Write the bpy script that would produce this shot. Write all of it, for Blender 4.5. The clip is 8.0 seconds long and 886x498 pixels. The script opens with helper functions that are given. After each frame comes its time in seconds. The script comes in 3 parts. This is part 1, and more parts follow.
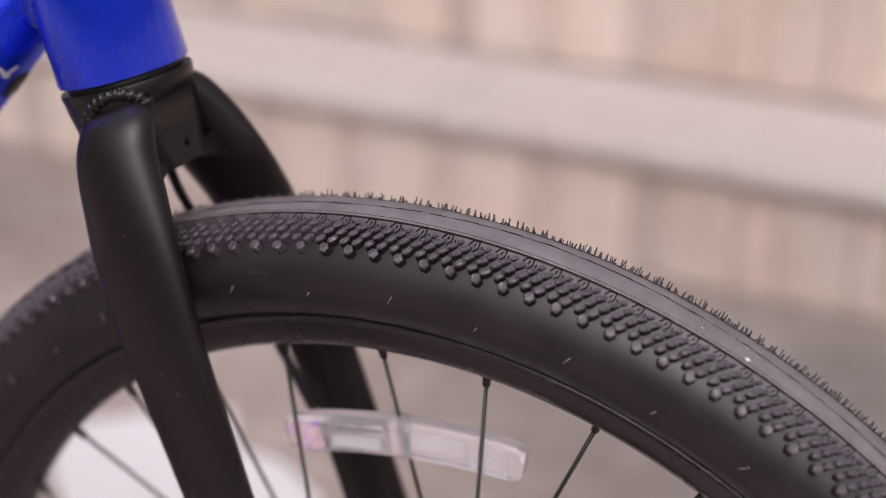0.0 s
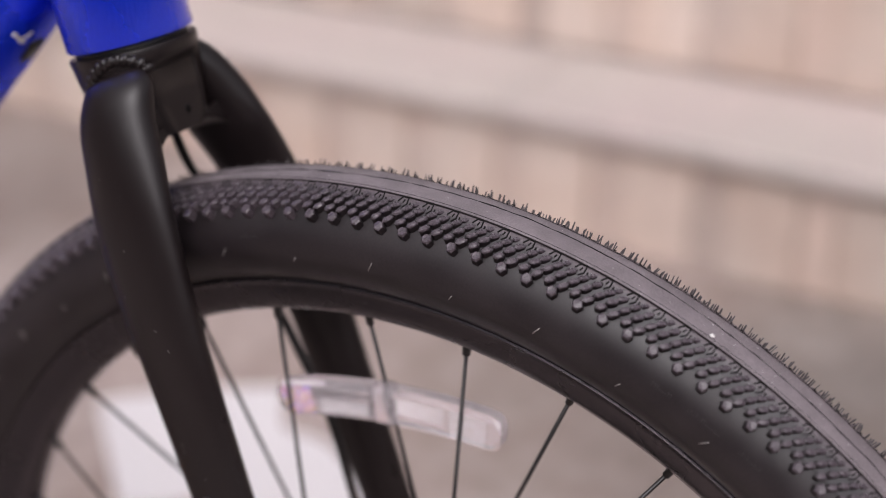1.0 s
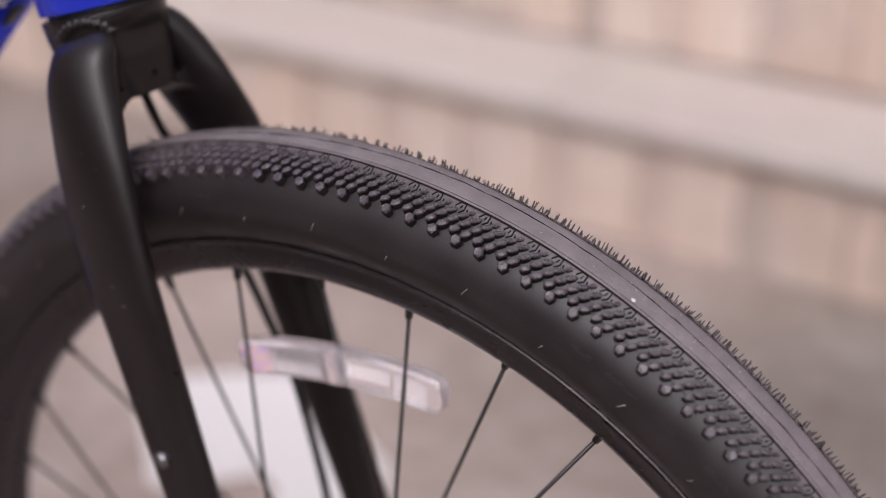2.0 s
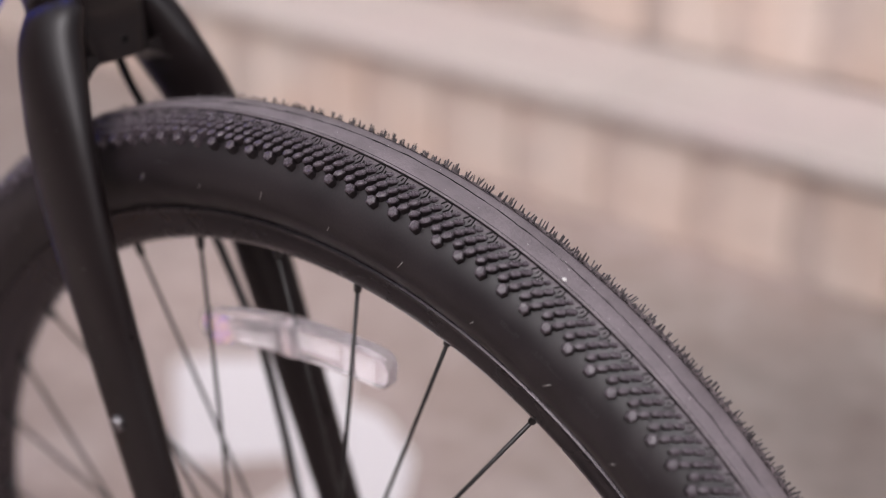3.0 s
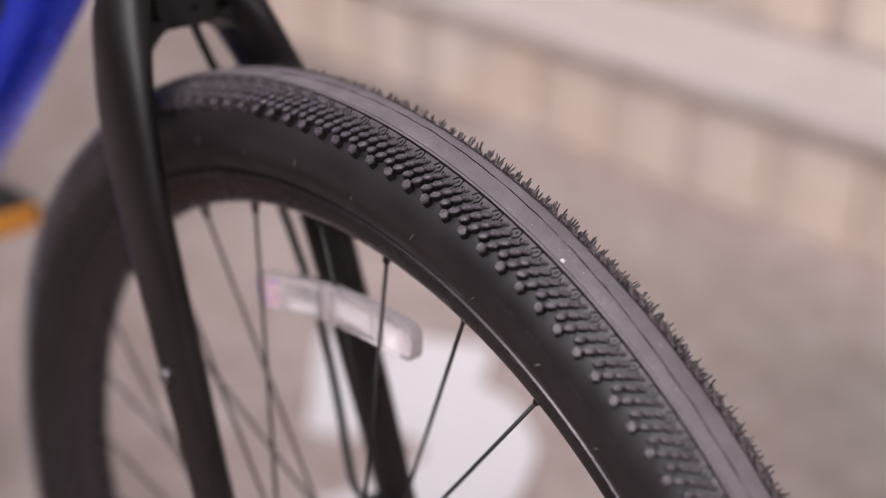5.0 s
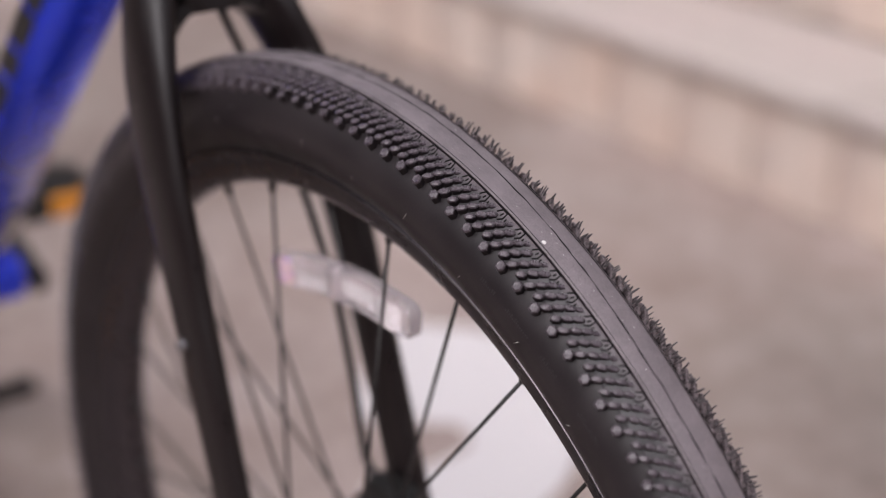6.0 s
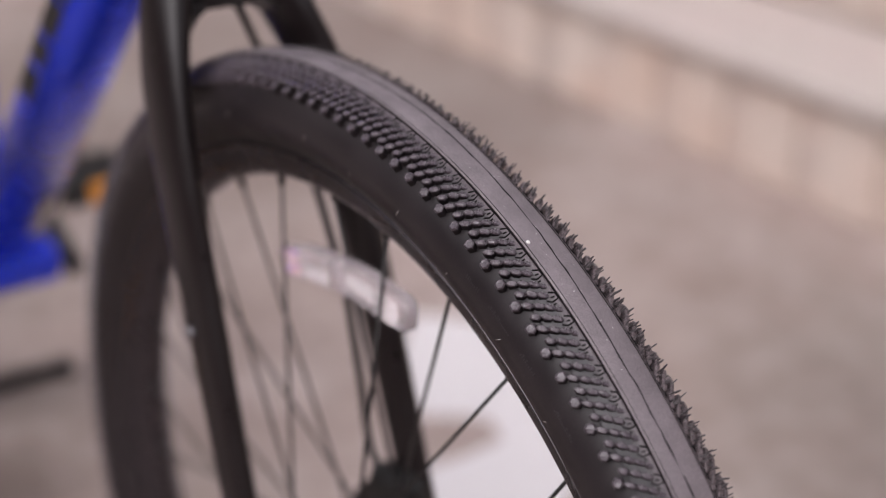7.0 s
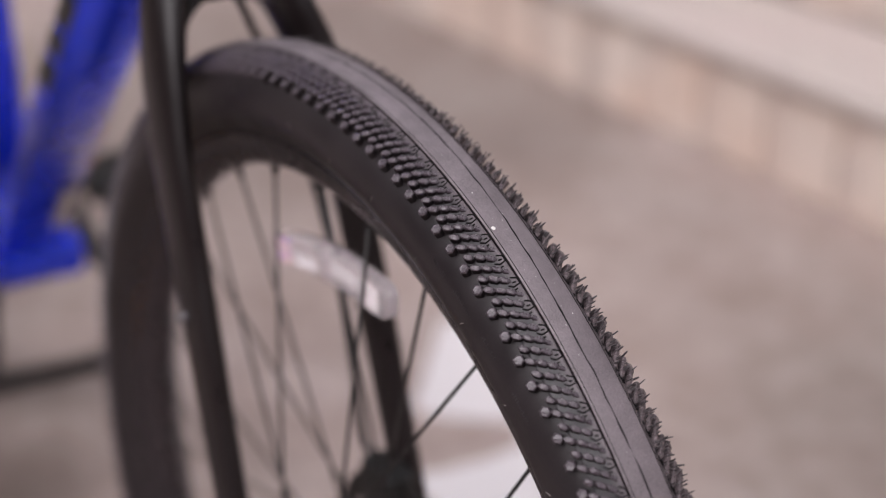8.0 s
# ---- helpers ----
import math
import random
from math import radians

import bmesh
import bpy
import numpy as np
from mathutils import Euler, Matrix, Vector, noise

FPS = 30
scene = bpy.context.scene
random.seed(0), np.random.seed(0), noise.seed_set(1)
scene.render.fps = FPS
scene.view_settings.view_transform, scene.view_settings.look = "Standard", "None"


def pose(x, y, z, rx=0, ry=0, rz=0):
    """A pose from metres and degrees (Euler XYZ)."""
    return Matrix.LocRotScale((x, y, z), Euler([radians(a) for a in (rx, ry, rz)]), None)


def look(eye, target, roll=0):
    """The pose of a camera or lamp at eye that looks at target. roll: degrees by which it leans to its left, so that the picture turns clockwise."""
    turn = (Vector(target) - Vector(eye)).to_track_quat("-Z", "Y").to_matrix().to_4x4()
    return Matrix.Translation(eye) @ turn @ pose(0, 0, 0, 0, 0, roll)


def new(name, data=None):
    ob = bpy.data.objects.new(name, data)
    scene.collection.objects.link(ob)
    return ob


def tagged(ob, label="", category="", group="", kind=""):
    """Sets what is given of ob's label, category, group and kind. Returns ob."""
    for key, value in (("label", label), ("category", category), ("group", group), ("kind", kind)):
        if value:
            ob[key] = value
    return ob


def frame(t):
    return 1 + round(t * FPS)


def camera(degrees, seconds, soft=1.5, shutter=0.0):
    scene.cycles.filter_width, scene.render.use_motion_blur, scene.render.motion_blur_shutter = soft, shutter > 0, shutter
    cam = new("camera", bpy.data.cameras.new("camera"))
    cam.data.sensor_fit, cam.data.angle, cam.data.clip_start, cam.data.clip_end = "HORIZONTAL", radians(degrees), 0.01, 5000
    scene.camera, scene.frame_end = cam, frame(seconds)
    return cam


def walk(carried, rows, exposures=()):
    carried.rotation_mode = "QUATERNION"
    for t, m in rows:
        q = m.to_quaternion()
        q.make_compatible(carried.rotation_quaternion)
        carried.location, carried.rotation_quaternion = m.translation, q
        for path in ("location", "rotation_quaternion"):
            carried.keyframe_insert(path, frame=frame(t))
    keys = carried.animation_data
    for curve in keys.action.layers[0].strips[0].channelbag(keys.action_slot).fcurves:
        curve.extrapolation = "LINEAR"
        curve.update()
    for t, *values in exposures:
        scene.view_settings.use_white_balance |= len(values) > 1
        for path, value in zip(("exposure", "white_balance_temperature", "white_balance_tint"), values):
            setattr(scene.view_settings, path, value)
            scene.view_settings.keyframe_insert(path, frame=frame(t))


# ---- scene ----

from mathutils.bvhtree import BVHTree

# ---- camera and its walk ----
cam = camera(34.33, 8.0, soft=0.5)
cam.data.dof.use_dof = True
cam.data.dof.focus_distance = 0.621
cam.data.dof.aperture_fstop = 3.1
walk(cam, [
    (0.0, pose(0.2494, -0.5175, 0.9570, 64.56, -0.48, 25.47)),
    (0.5, pose(0.2756, -0.5103, 0.9567, 64.46, -0.58, 27.58)),
    (1.0, pose(0.3012, -0.5110, 0.9523, 64.44, -0.72, 29.63)),
    (1.5, pose(0.3387, -0.5081, 0.9529, 64.49, -0.70, 31.65)),
    (1.7, pose(0.3529, -0.5024, 0.9463, 64.68, -0.66, 32.50)),
    (2.8, pose(0.4111, -0.4632, 0.9336, 64.52, -1.10, 36.88)),
    (3.0, pose(0.4249, -0.4553, 0.9282, 64.76, -1.27, 37.95)),
    (3.5, pose(0.4495, -0.4334, 0.9243, 64.69, -1.14, 40.27)),
    (4.0, pose(0.4648, -0.4220, 0.9278, 64.43, -1.15, 42.85)),
    (4.5, pose(0.4803, -0.4160, 0.9271, 64.42, -1.15, 45.16)),
    (4.7, pose(0.4857, -0.4108, 0.9254, 64.38, -1.04, 46.02)),
    (5.8, pose(0.5335, -0.3893, 0.9257, 64.32, -0.96, 50.43)),
    (6.0, pose(0.5423, -0.3852, 0.9275, 64.26, -0.95, 51.28)),
    (6.5, pose(0.5554, -0.3795, 0.9292, 64.25, -1.22, 52.59)),
    (7.0, pose(0.5713, -0.3666, 0.9355, 63.95, -1.26, 54.19)),
    (7.5, pose(0.5874, -0.3581, 0.9357, 64.16, -1.42, 55.43)),
    (8.0, pose(0.6075, -0.3405, 0.9293, 64.46, -1.27, 56.97)),
], exposures=((0.0, -0.37, 6420, 17), (8.0, -0.40, 6420, 17)))

# ---- overcast daylight ----
SUN_ELEVATION, SUN_AZIMUTH = radians(47), radians(160)
world = bpy.data.worlds.new("overcast_sky")
scene.world = world
world.use_nodes = True
wn = world.node_tree
sky = wn.nodes.new("ShaderNodeTexSky")
sky.sky_type = "NISHITA"
sky.sun_disc = False
sky.sun_elevation, sky.sun_rotation = SUN_ELEVATION, SUN_AZIMUTH
sky.dust_density = 4.0
cloud = wn.nodes.new("ShaderNodeHueSaturation")
cloud.inputs["Saturation"].default_value = 0.12
wn.links.new(sky.outputs[0], cloud.inputs["Color"])
# an overcast sky is brighter overhead than at the horizon
heading, split, height, shade = (wn.nodes.new("ShaderNode" + n) for n in ("TexCoord", "SeparateXYZ", "MapRange", "VectorMath"))
wn.links.new(heading.outputs["Generated"], split.inputs[0])
wn.links.new(split.outputs["Z"], height.inputs["Value"])
height.inputs["To Min"].default_value, height.inputs["To Max"].default_value = 0.45, 1.55
shade.operation = "SCALE"
wn.links.new(cloud.outputs[0], shade.inputs[0])
wn.links.new(height.outputs["Result"], shade.inputs["Scale"])
wn.links.new(shade.outputs["Vector"], wn.nodes["Background"].inputs[0])
wn.nodes["Background"].inputs[1].default_value = 0.21
sun_data = bpy.data.lights.new("sun", "SUN")
sun_data.energy, sun_data.angle, sun_data.color = 1.25, radians(75), (1.0, 0.95, 0.93)
sun = new("sun", sun_data)
sun_from = Vector((math.sin(SUN_AZIMUTH) * math.cos(SUN_ELEVATION), math.cos(SUN_AZIMUTH) * math.cos(SUN_ELEVATION), math.sin(SUN_ELEVATION)))
sun.matrix_world = look(sun_from * 20, (0, 0, 0))


# ---- materials ----
def material(name, color, rough, metal=0.0, spread=0.15, grain=200.0, blotch=8.0, bump=0.1, bump_scale=400.0, coat=0.0, spec=0.5, tint=None, rough_spread=0.08):
    """A surface with variation at two scales, in metres of the object's own space."""
    m = bpy.data.materials.new(name)
    m.use_nodes = True
    t = m.node_tree
    b = t.nodes["Principled BSDF"]
    at = t.nodes.new("ShaderNodeTexCoord").outputs["Object"]

    def grainy(scale, detail):
        n = t.nodes.new("ShaderNodeTexNoise")
        n.inputs["Scale"].default_value, n.inputs["Detail"].default_value = scale, detail
        t.links.new(at, n.inputs["Vector"])
        return n.outputs["Fac"]

    def ramp(fac, lo, hi, a=0.3, z=0.7):
        n = t.nodes.new("ShaderNodeMapRange")
        n.inputs["From Min"].default_value, n.inputs["From Max"].default_value = a, z
        n.inputs["To Min"].default_value, n.inputs["To Max"].default_value = lo, hi
        t.links.new(fac, n.inputs["Value"])
        return n.outputs["Result"]

    fine, coarse = grainy(grain, 4.0), grainy(blotch, 5.0)
    other = tint or tuple(c * (1 - spread) for c in color)
    mix = t.nodes.new("ShaderNodeMix")
    mix.data_type = "RGBA"
    mix.inputs["A"].default_value, mix.inputs["B"].default_value = (*color, 1), (*other, 1)
    t.links.new(ramp(coarse, 0, 1), mix.inputs["Factor"])
    vary = t.nodes.new("ShaderNodeHueSaturation")
    t.links.new(ramp(fine, 1 - spread, 1 + spread), vary.inputs["Value"])
    t.links.new(mix.outputs["Result"], vary.inputs["Color"])
    t.links.new(vary.outputs[0], b.inputs["Base Color"])
    t.links.new(ramp(coarse, rough - rough_spread, rough + rough_spread), b.inputs["Roughness"])
    b.inputs["Metallic"].default_value, b.inputs["Coat Weight"].default_value = metal, coat
    b.inputs["Specular IOR Level"].default_value = spec
    b.inputs["Coat Roughness"].default_value = 0.03
    if bump:
        n = t.nodes.new("ShaderNodeBump")
        n.inputs["Strength"].default_value, n.inputs["Distance"].default_value = bump, 0.0004
        t.links.new(grainy(bump_scale, 3.0), n.inputs["Height"])
        t.links.new(n.outputs[0], b.inputs["Normal"])
    return m


def per_piece(m, low, high):
    """Lets each object of the material differ in brightness."""
    t = m.node_tree
    b = t.nodes["Principled BSDF"]
    link = b.inputs["Base Color"].links[0]
    info, span, vary = t.nodes.new("ShaderNodeObjectInfo"), t.nodes.new("ShaderNodeMapRange"), t.nodes.new("ShaderNodeHueSaturation")
    span.inputs["To Min"].default_value, span.inputs["To Max"].default_value = low, high
    t.links.new(info.outputs["Random"], span.inputs["Value"])
    t.links.new(span.outputs["Result"], vary.inputs["Value"])
    t.links.new(link.from_socket, vary.inputs["Color"])
    t.links.new(vary.outputs[0], b.inputs["Base Color"])
    return m


RUBBER = material("tyre_rubber", (0.0125, 0.0094, 0.0106), 0.42, grain=900, blotch=55, bump=0.10, bump_scale=2500, spread=0.25, spec=0.42, tint=(0.0205, 0.0155, 0.0170))
TREAD = material("dusty_tread_rubber", (0.202, 0.171, 0.183), 0.46, grain=1800, blotch=60, bump=0.4, bump_scale=3000, spread=0.3)
BAND = material("dusty_shaded_band_rubber", (0.100, 0.080, 0.089), 0.42, grain=1500, blotch=70, bump=0.3, bump_scale=2500, spread=0.3)
# dusty at the crown; the dark outer part paints the shade between knobs
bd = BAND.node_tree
gauge, span, dust_shade = (bd.nodes.new("ShaderNode" + n) for n in ("VectorMath", "MapRange", "Mix"))
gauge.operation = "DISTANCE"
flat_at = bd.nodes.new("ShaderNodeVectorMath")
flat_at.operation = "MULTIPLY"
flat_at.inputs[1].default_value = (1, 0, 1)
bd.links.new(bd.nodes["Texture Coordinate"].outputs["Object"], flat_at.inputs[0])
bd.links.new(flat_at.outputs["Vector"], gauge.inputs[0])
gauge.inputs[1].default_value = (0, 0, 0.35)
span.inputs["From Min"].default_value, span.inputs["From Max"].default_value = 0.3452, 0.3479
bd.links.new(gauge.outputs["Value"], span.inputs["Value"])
dust_shade.data_type = "RGBA"
dust_shade.inputs["A"].default_value = (0.020, 0.0165, 0.0195, 1)
bd.links.new(span.outputs["Result"], dust_shade.inputs["Factor"])
bd.links.new(bd.nodes["Principled BSDF"].inputs["Base Color"].links[0].from_socket, dust_shade.inputs["B"])
bd.links.new(dust_shade.outputs["Result"], bd.nodes["Principled BSDF"].inputs["Base Color"])
KNOB = material("knob_rubber", (0.080, 0.063, 0.074), 0.29, grain=900, blotch=420, bump=1.0, bump_scale=650, spread=0.4, spec=0.5, rough_spread=0.2)
FLANK = material("shaded_knob_flank_rubber", (0.0155, 0.0118, 0.0130), 0.6, grain=900, blotch=200, bump=0.1, bump_scale=2500, spec=0.25)
# lighter copy of the knob rubber: the far side's light is in its colour
FAR_KNOB = material("lightened_far_knob_rubber", (0.135, 0.106, 0.112), 0.45, grain=900, blotch=420, bump=0.5, bump_scale=650, spread=0.4)
# dark colour carries the shade of the moulded grooves and seam
LINE_SHADE = material("shaded_line_rubber", (0.008, 0.0066, 0.007), 0.75, bump=0, spec=0.2)
PIN = material("pin_rubber", (0.070, 0.060, 0.063), 0.6, bump=0)
MARKING = material("worn_marking_rubber", (0.032, 0.027, 0.029), 0.6, bump=0)
HAIR = material("pale_rubber_hair", (0.24, 0.22, 0.21), 0.6, bump=0)
SPECK = material("white_grit", (0.8, 0.78, 0.76), 0.7, bump=0)
RIM = material("black_anodised_rim", (0.066, 0.057, 0.063), 0.26, metal=0.8, grain=600, blotch=30, bump=0.02, spec=0.7, rough_spread=0.04)
FORK = material("satin_black_fork_paint", (0.0104, 0.0071, 0.0075), 0.35, grain=1500, blotch=25, bump=0.06, bump_scale=3000, spec=0.41)
VOID = material("unlit_hole", (0.002, 0.002, 0.002), 0.9, bump=0, spec=0.1)
BLACK = material("black_plastic", (0.010, 0.0095, 0.0095), 0.45, bump=0.05)
STEEL = material("black_steel_spoke", (0.03, 0.028, 0.028), 0.35, metal=0.6, bump=0)
BOLT = material("grey_bolt_steel", (0.22, 0.21, 0.22), 0.35, metal=0.9, bump=0)
BLUE = material("blue_metallic_paint", (0.009, 0.052, 0.84), 0.26, metal=0.68, grain=2500, blotch=20, spread=0.12, bump=0.95, bump_scale=520, coat=0.8, tint=(0.012, 0.040, 0.80))
bt = BLUE.node_tree
stretch = bt.nodes.new("ShaderNodeMapping")
stretch.inputs["Rotation"].default_value, stretch.inputs["Scale"].default_value = (0, radians(16.5), 0), (1.0, 1.0, 0.10)
peel = bt.nodes["Bump"].inputs["Height"].links[0].from_node
bt.links.new(peel.inputs["Vector"].links[0].from_socket, stretch.inputs["Vector"])
bt.links.new(stretch.outputs["Vector"], peel.inputs["Vector"])
bt.links.new(bt.nodes["Bump"].outputs[0], bt.nodes["Principled BSDF"].inputs["Coat Normal"])
AMBER = material("amber_reflector", (0.85, 0.33, 0.03), 0.3, bump=0)
WHITE = material("white_painted_board", (0.745, 0.710, 0.715), 0.55, spread=0.03, blotch=3, bump=0.05)
PALE_PATCH = material("pale_patch_grey", (0.46, 0.43, 0.42), 0.6, bump=0)
MARK = material("white_mark", (0.75, 0.75, 0.78), 0.5, bump=0)
CONCRETE = material("pinkish_grey_concrete", (0.445, 0.364, 0.336), 0.8, grain=60, blotch=3.2, spread=0.08, bump=0.3, bump_scale=150, tint=(0.365, 0.293, 0.266))
ct = CONCRETE.node_tree
cb = ct.nodes["Principled BSDF"]


def blotch(x, y, inner, outer, color, scale):
    """A darker blotch in the paving's colour, with a ragged edge."""
    place, warp, ragged, span, toned, mixed = (ct.nodes.new("ShaderNode" + n) for n in ("TexCoord", "TexNoise", "VectorMath", "MapRange", "Mix", "VectorMath"))
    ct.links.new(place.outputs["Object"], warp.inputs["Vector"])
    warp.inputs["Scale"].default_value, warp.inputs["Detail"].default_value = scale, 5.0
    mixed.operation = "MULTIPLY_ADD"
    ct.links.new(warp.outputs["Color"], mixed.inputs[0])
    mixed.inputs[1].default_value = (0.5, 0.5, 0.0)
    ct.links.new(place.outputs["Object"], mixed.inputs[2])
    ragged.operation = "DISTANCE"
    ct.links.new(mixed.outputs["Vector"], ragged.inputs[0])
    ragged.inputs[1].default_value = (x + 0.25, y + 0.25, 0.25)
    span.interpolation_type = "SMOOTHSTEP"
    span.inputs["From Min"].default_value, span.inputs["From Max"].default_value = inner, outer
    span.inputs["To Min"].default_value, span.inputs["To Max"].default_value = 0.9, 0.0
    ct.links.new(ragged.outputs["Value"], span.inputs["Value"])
    toned.data_type, toned.blend_type = "RGBA", "MULTIPLY"
    toned.inputs["B"].default_value = (*color, 1)
    ct.links.new(span.outputs["Result"], toned.inputs["Factor"])
    ct.links.new(cb.inputs["Base Color"].links[0].from_socket, toned.inputs["A"])
    ct.links.new(toned.outputs["Result"], cb.inputs["Base Color"])


def mottle(scale, low, high):
    """Uneven wear all over the paving, darker and lighter clouds."""
    place, cloud, span, toned = (ct.nodes.new("ShaderNode" + n) for n in ("TexCoord", "TexNoise", "MapRange", "Mix"))
    ct.links.new(place.outputs["Object"], cloud.inputs["Vector"])
    cloud.inputs["Scale"].default_value, cloud.inputs["Detail"].default_value, cloud.inputs["Roughness"].default_value = scale, 6.0, 0.62
    span.inputs["From Min"].default_value, span.inputs["From Max"].default_value = 0.36, 0.64
    ct.links.new(cloud.outputs["Fac"], span.inputs["Value"])
    toned.data_type, toned.blend_type = "RGBA", "MULTIPLY"
    toned.inputs["Factor"].default_value = 1.0
    shade = ct.nodes.new("ShaderNodeMix")
    shade.data_type = "RGBA"
    shade.inputs["A"].default_value, shade.inputs["B"].default_value = (*low, 1), (*high, 1)
    ct.links.new(span.outputs["Result"], shade.inputs["Factor"])
    ct.links.new(shade.outputs["Result"], toned.inputs["B"])
    ct.links.new(cb.inputs["Base Color"].links[0].from_socket, toned.inputs["A"])
    ct.links.new(toned.outputs["Result"], cb.inputs["Base Color"])


mottle(5.5, (0.88, 0.84, 0.82), (1.10, 1.12, 1.13))
mottle(22.0, (0.90, 0.89, 0.88), (1.08, 1.08, 1.09))
blotch(0.30, 1.00, 0.34, 0.88, (0.50, 0.52, 0.51), 2.6)
blotch(-1.80, 1.05, 0.50, 1.10, (0.58, 0.58, 0.57), 2.2)
# the bicycle's shade, painted into the paving's colour
blotch(-0.76, 0.02, 0.20, 0.42, (0.54, 0.52, 0.50), 4.0)
# more dark blotches towards the steps
blotch(-0.72, 1.22, 0.18, 0.55, (0.76, 0.75, 0.74), 3.4)
blotch(-0.40, 0.92, 0.25, 0.62, (0.88, 0.88, 0.87), 3.0)
# two mostly unseen dark patches, added to dim what tyre and rim mirror
blotch(-1.40, -0.32, 0.38, 0.78, (0.50, 0.48, 0.47), 3.2)
blotch(-0.64, -0.42, 0.40, 0.62, (0.38, 0.36, 0.35), 2.8)
# one more blotch by the foot of the steps
blotch(-0.12, 1.17, 0.22, 0.60, (0.74, 0.76, 0.75), 3.6)
RISER = per_piece(material("weathered_pink_board", (0.580, 0.503, 0.447), 0.65, grain=25, blotch=5, spread=0.08, bump=0.1, tint=(0.572, 0.442, 0.364)), 0.80, 1.08)
BATTEN = per_piece(material("grey_weathered_batten", (0.50, 0.424, 0.380), 0.7, grain=25, blotch=5, spread=0.08, bump=0.1, tint=(0.53, 0.412, 0.346)), 0.80, 1.10)
DECK = per_piece(material("pale_bench_board", (0.466, 0.420, 0.384), 0.6, grain=25, blotch=4, spread=0.06, bump=0.1, tint=(0.485, 0.41, 0.385)), 0.95, 1.05)
SHADOWED = material("shaded_core_timber", (0.36, 0.22, 0.15), 0.8, bump=0.1)

CLEAR = material("clear_acrylic", (1.0, 0.945, 0.97), 0.10, spread=0.03, grain=300, blotch=60, bump=0.35, bump_scale=900, rough_spread=0.1)
cl = CLEAR.node_tree.nodes["Principled BSDF"]
cl.inputs["Transmission Weight"].default_value, cl.inputs["IOR"].default_value = 0.84, 1.22
# the lens's rainbow glints, painted as one fixed hue per prism
IRIS = material("painted_rainbow_prism", (0.85, 0.62, 0.72), 0.20, metal=0.35, spread=0.2, grain=700, blotch=300, bump=0)
it = IRIS.node_tree
isle, hues = it.nodes.new("ShaderNodeNewGeometry"), it.nodes.new("ShaderNodeValToRGB")
for at, color in ((0.0, (0.80, 0.36, 0.78, 1)), (0.25, (0.92, 0.60, 0.72, 1)), (0.42, (1.0, 0.72, 0.22, 1)), (0.58, (0.30, 0.25, 1.0, 1)), (0.75, (0.80, 0.50, 0.90, 1)), (1.0, (1.0, 0.97, 0.96, 1))):
    stop = hues.color_ramp.elements[0] if at == 0 else hues.color_ramp.elements[-1] if at == 1 else hues.color_ramp.elements.new(at)
    stop.color = color
it.links.new(isle.outputs["Random Per Island"], hues.inputs["Fac"])
it.links.new(hues.outputs["Color"], it.nodes["Principled BSDF"].inputs["Base Color"])
PRISM = material("bright_prism_plastic", (0.97, 0.94, 0.96), 0.12, metal=0.7, spread=0.05, grain=600, bump=0.0)
pb = PRISM.node_tree.nodes["Principled BSDF"]
pb.inputs["Transmission Weight"].default_value = 0.05
pb.inputs["Thin Film Thickness"].default_value, pb.inputs["Thin Film IOR"].default_value = 420, 1.5
ib = IRIS.node_tree.nodes["Principled BSDF"]
ib.inputs["Thin Film Thickness"].default_value, ib.inputs["Thin Film IOR"].default_value = 480, 1.5


# ---- building helpers ----
def part(name, bm, mat, parent, label="", smooth=True):
    me = bpy.data.meshes.new(name)
    bmesh.ops.recalc_face_normals(bm, faces=bm.faces)
    bm.to_mesh(me)
    bm.free()
    for p in me.polygons:
        p.use_smooth = smooth
    me.materials.append(mat)
    ob = new(name, me)
    ob.parent = parent
    return tagged(ob, label)


def sharp(ob, degrees=35):
    """Keeps edges above that angle crisp on a smooth mesh."""
    me = ob.data
    bm = bmesh.new()
    bm.from_mesh(me)
    for e in bm.edges:
        if len(e.link_faces) == 2 and e.calc_face_angle() > radians(degrees):
            e.smooth = False
    bm.to_mesh(me)
    bm.free()
    return ob


def lathe(profile, segs, centre, closed=True):
    """Spins (y, radius) points round an axle along y through centre (x, z)."""
    bm = bmesh.new()
    rings = []
    for i in range(segs):
        a = 2 * math.pi * i / segs
        rings.append([bm.verts.new((centre[0] + r * math.sin(a), y, centre[1] + r * math.cos(a))) for y, r in profile])
    n = len(profile)
    for i in range(segs):
        p, q = rings[i], rings[(i + 1) % segs]
        for j in range(n if closed else n - 1):
            bm.faces.new((p[j], p[(j + 1) % n], q[(j + 1) % n], q[j]))
    return bm


def squared(x, power):
    return math.copysign(abs(x) ** power, x)


def sweep(stations, sides=24, cap=True, power=1.0):
    """A tube through stations (centre, side vector, front vector): each an ellipse with those half axes."""
    bm = bmesh.new()
    rings = []
    for c, u, v in stations:
        c, u, v = Vector(c), Vector(u), Vector(v)
        rings.append([bm.verts.new(c + u * squared(math.cos(2 * math.pi * k / sides), power) + v * squared(math.sin(2 * math.pi * k / sides), power)) for k in range(sides)])
    for p, q in zip(rings, rings[1:]):
        for k in range(sides):
            bm.faces.new((p[k], p[(k + 1) % sides], q[(k + 1) % sides], q[k]))
    if cap:
        bm.faces.new(rings[0])
        bm.faces.new(rings[-1][::-1])
    return bm


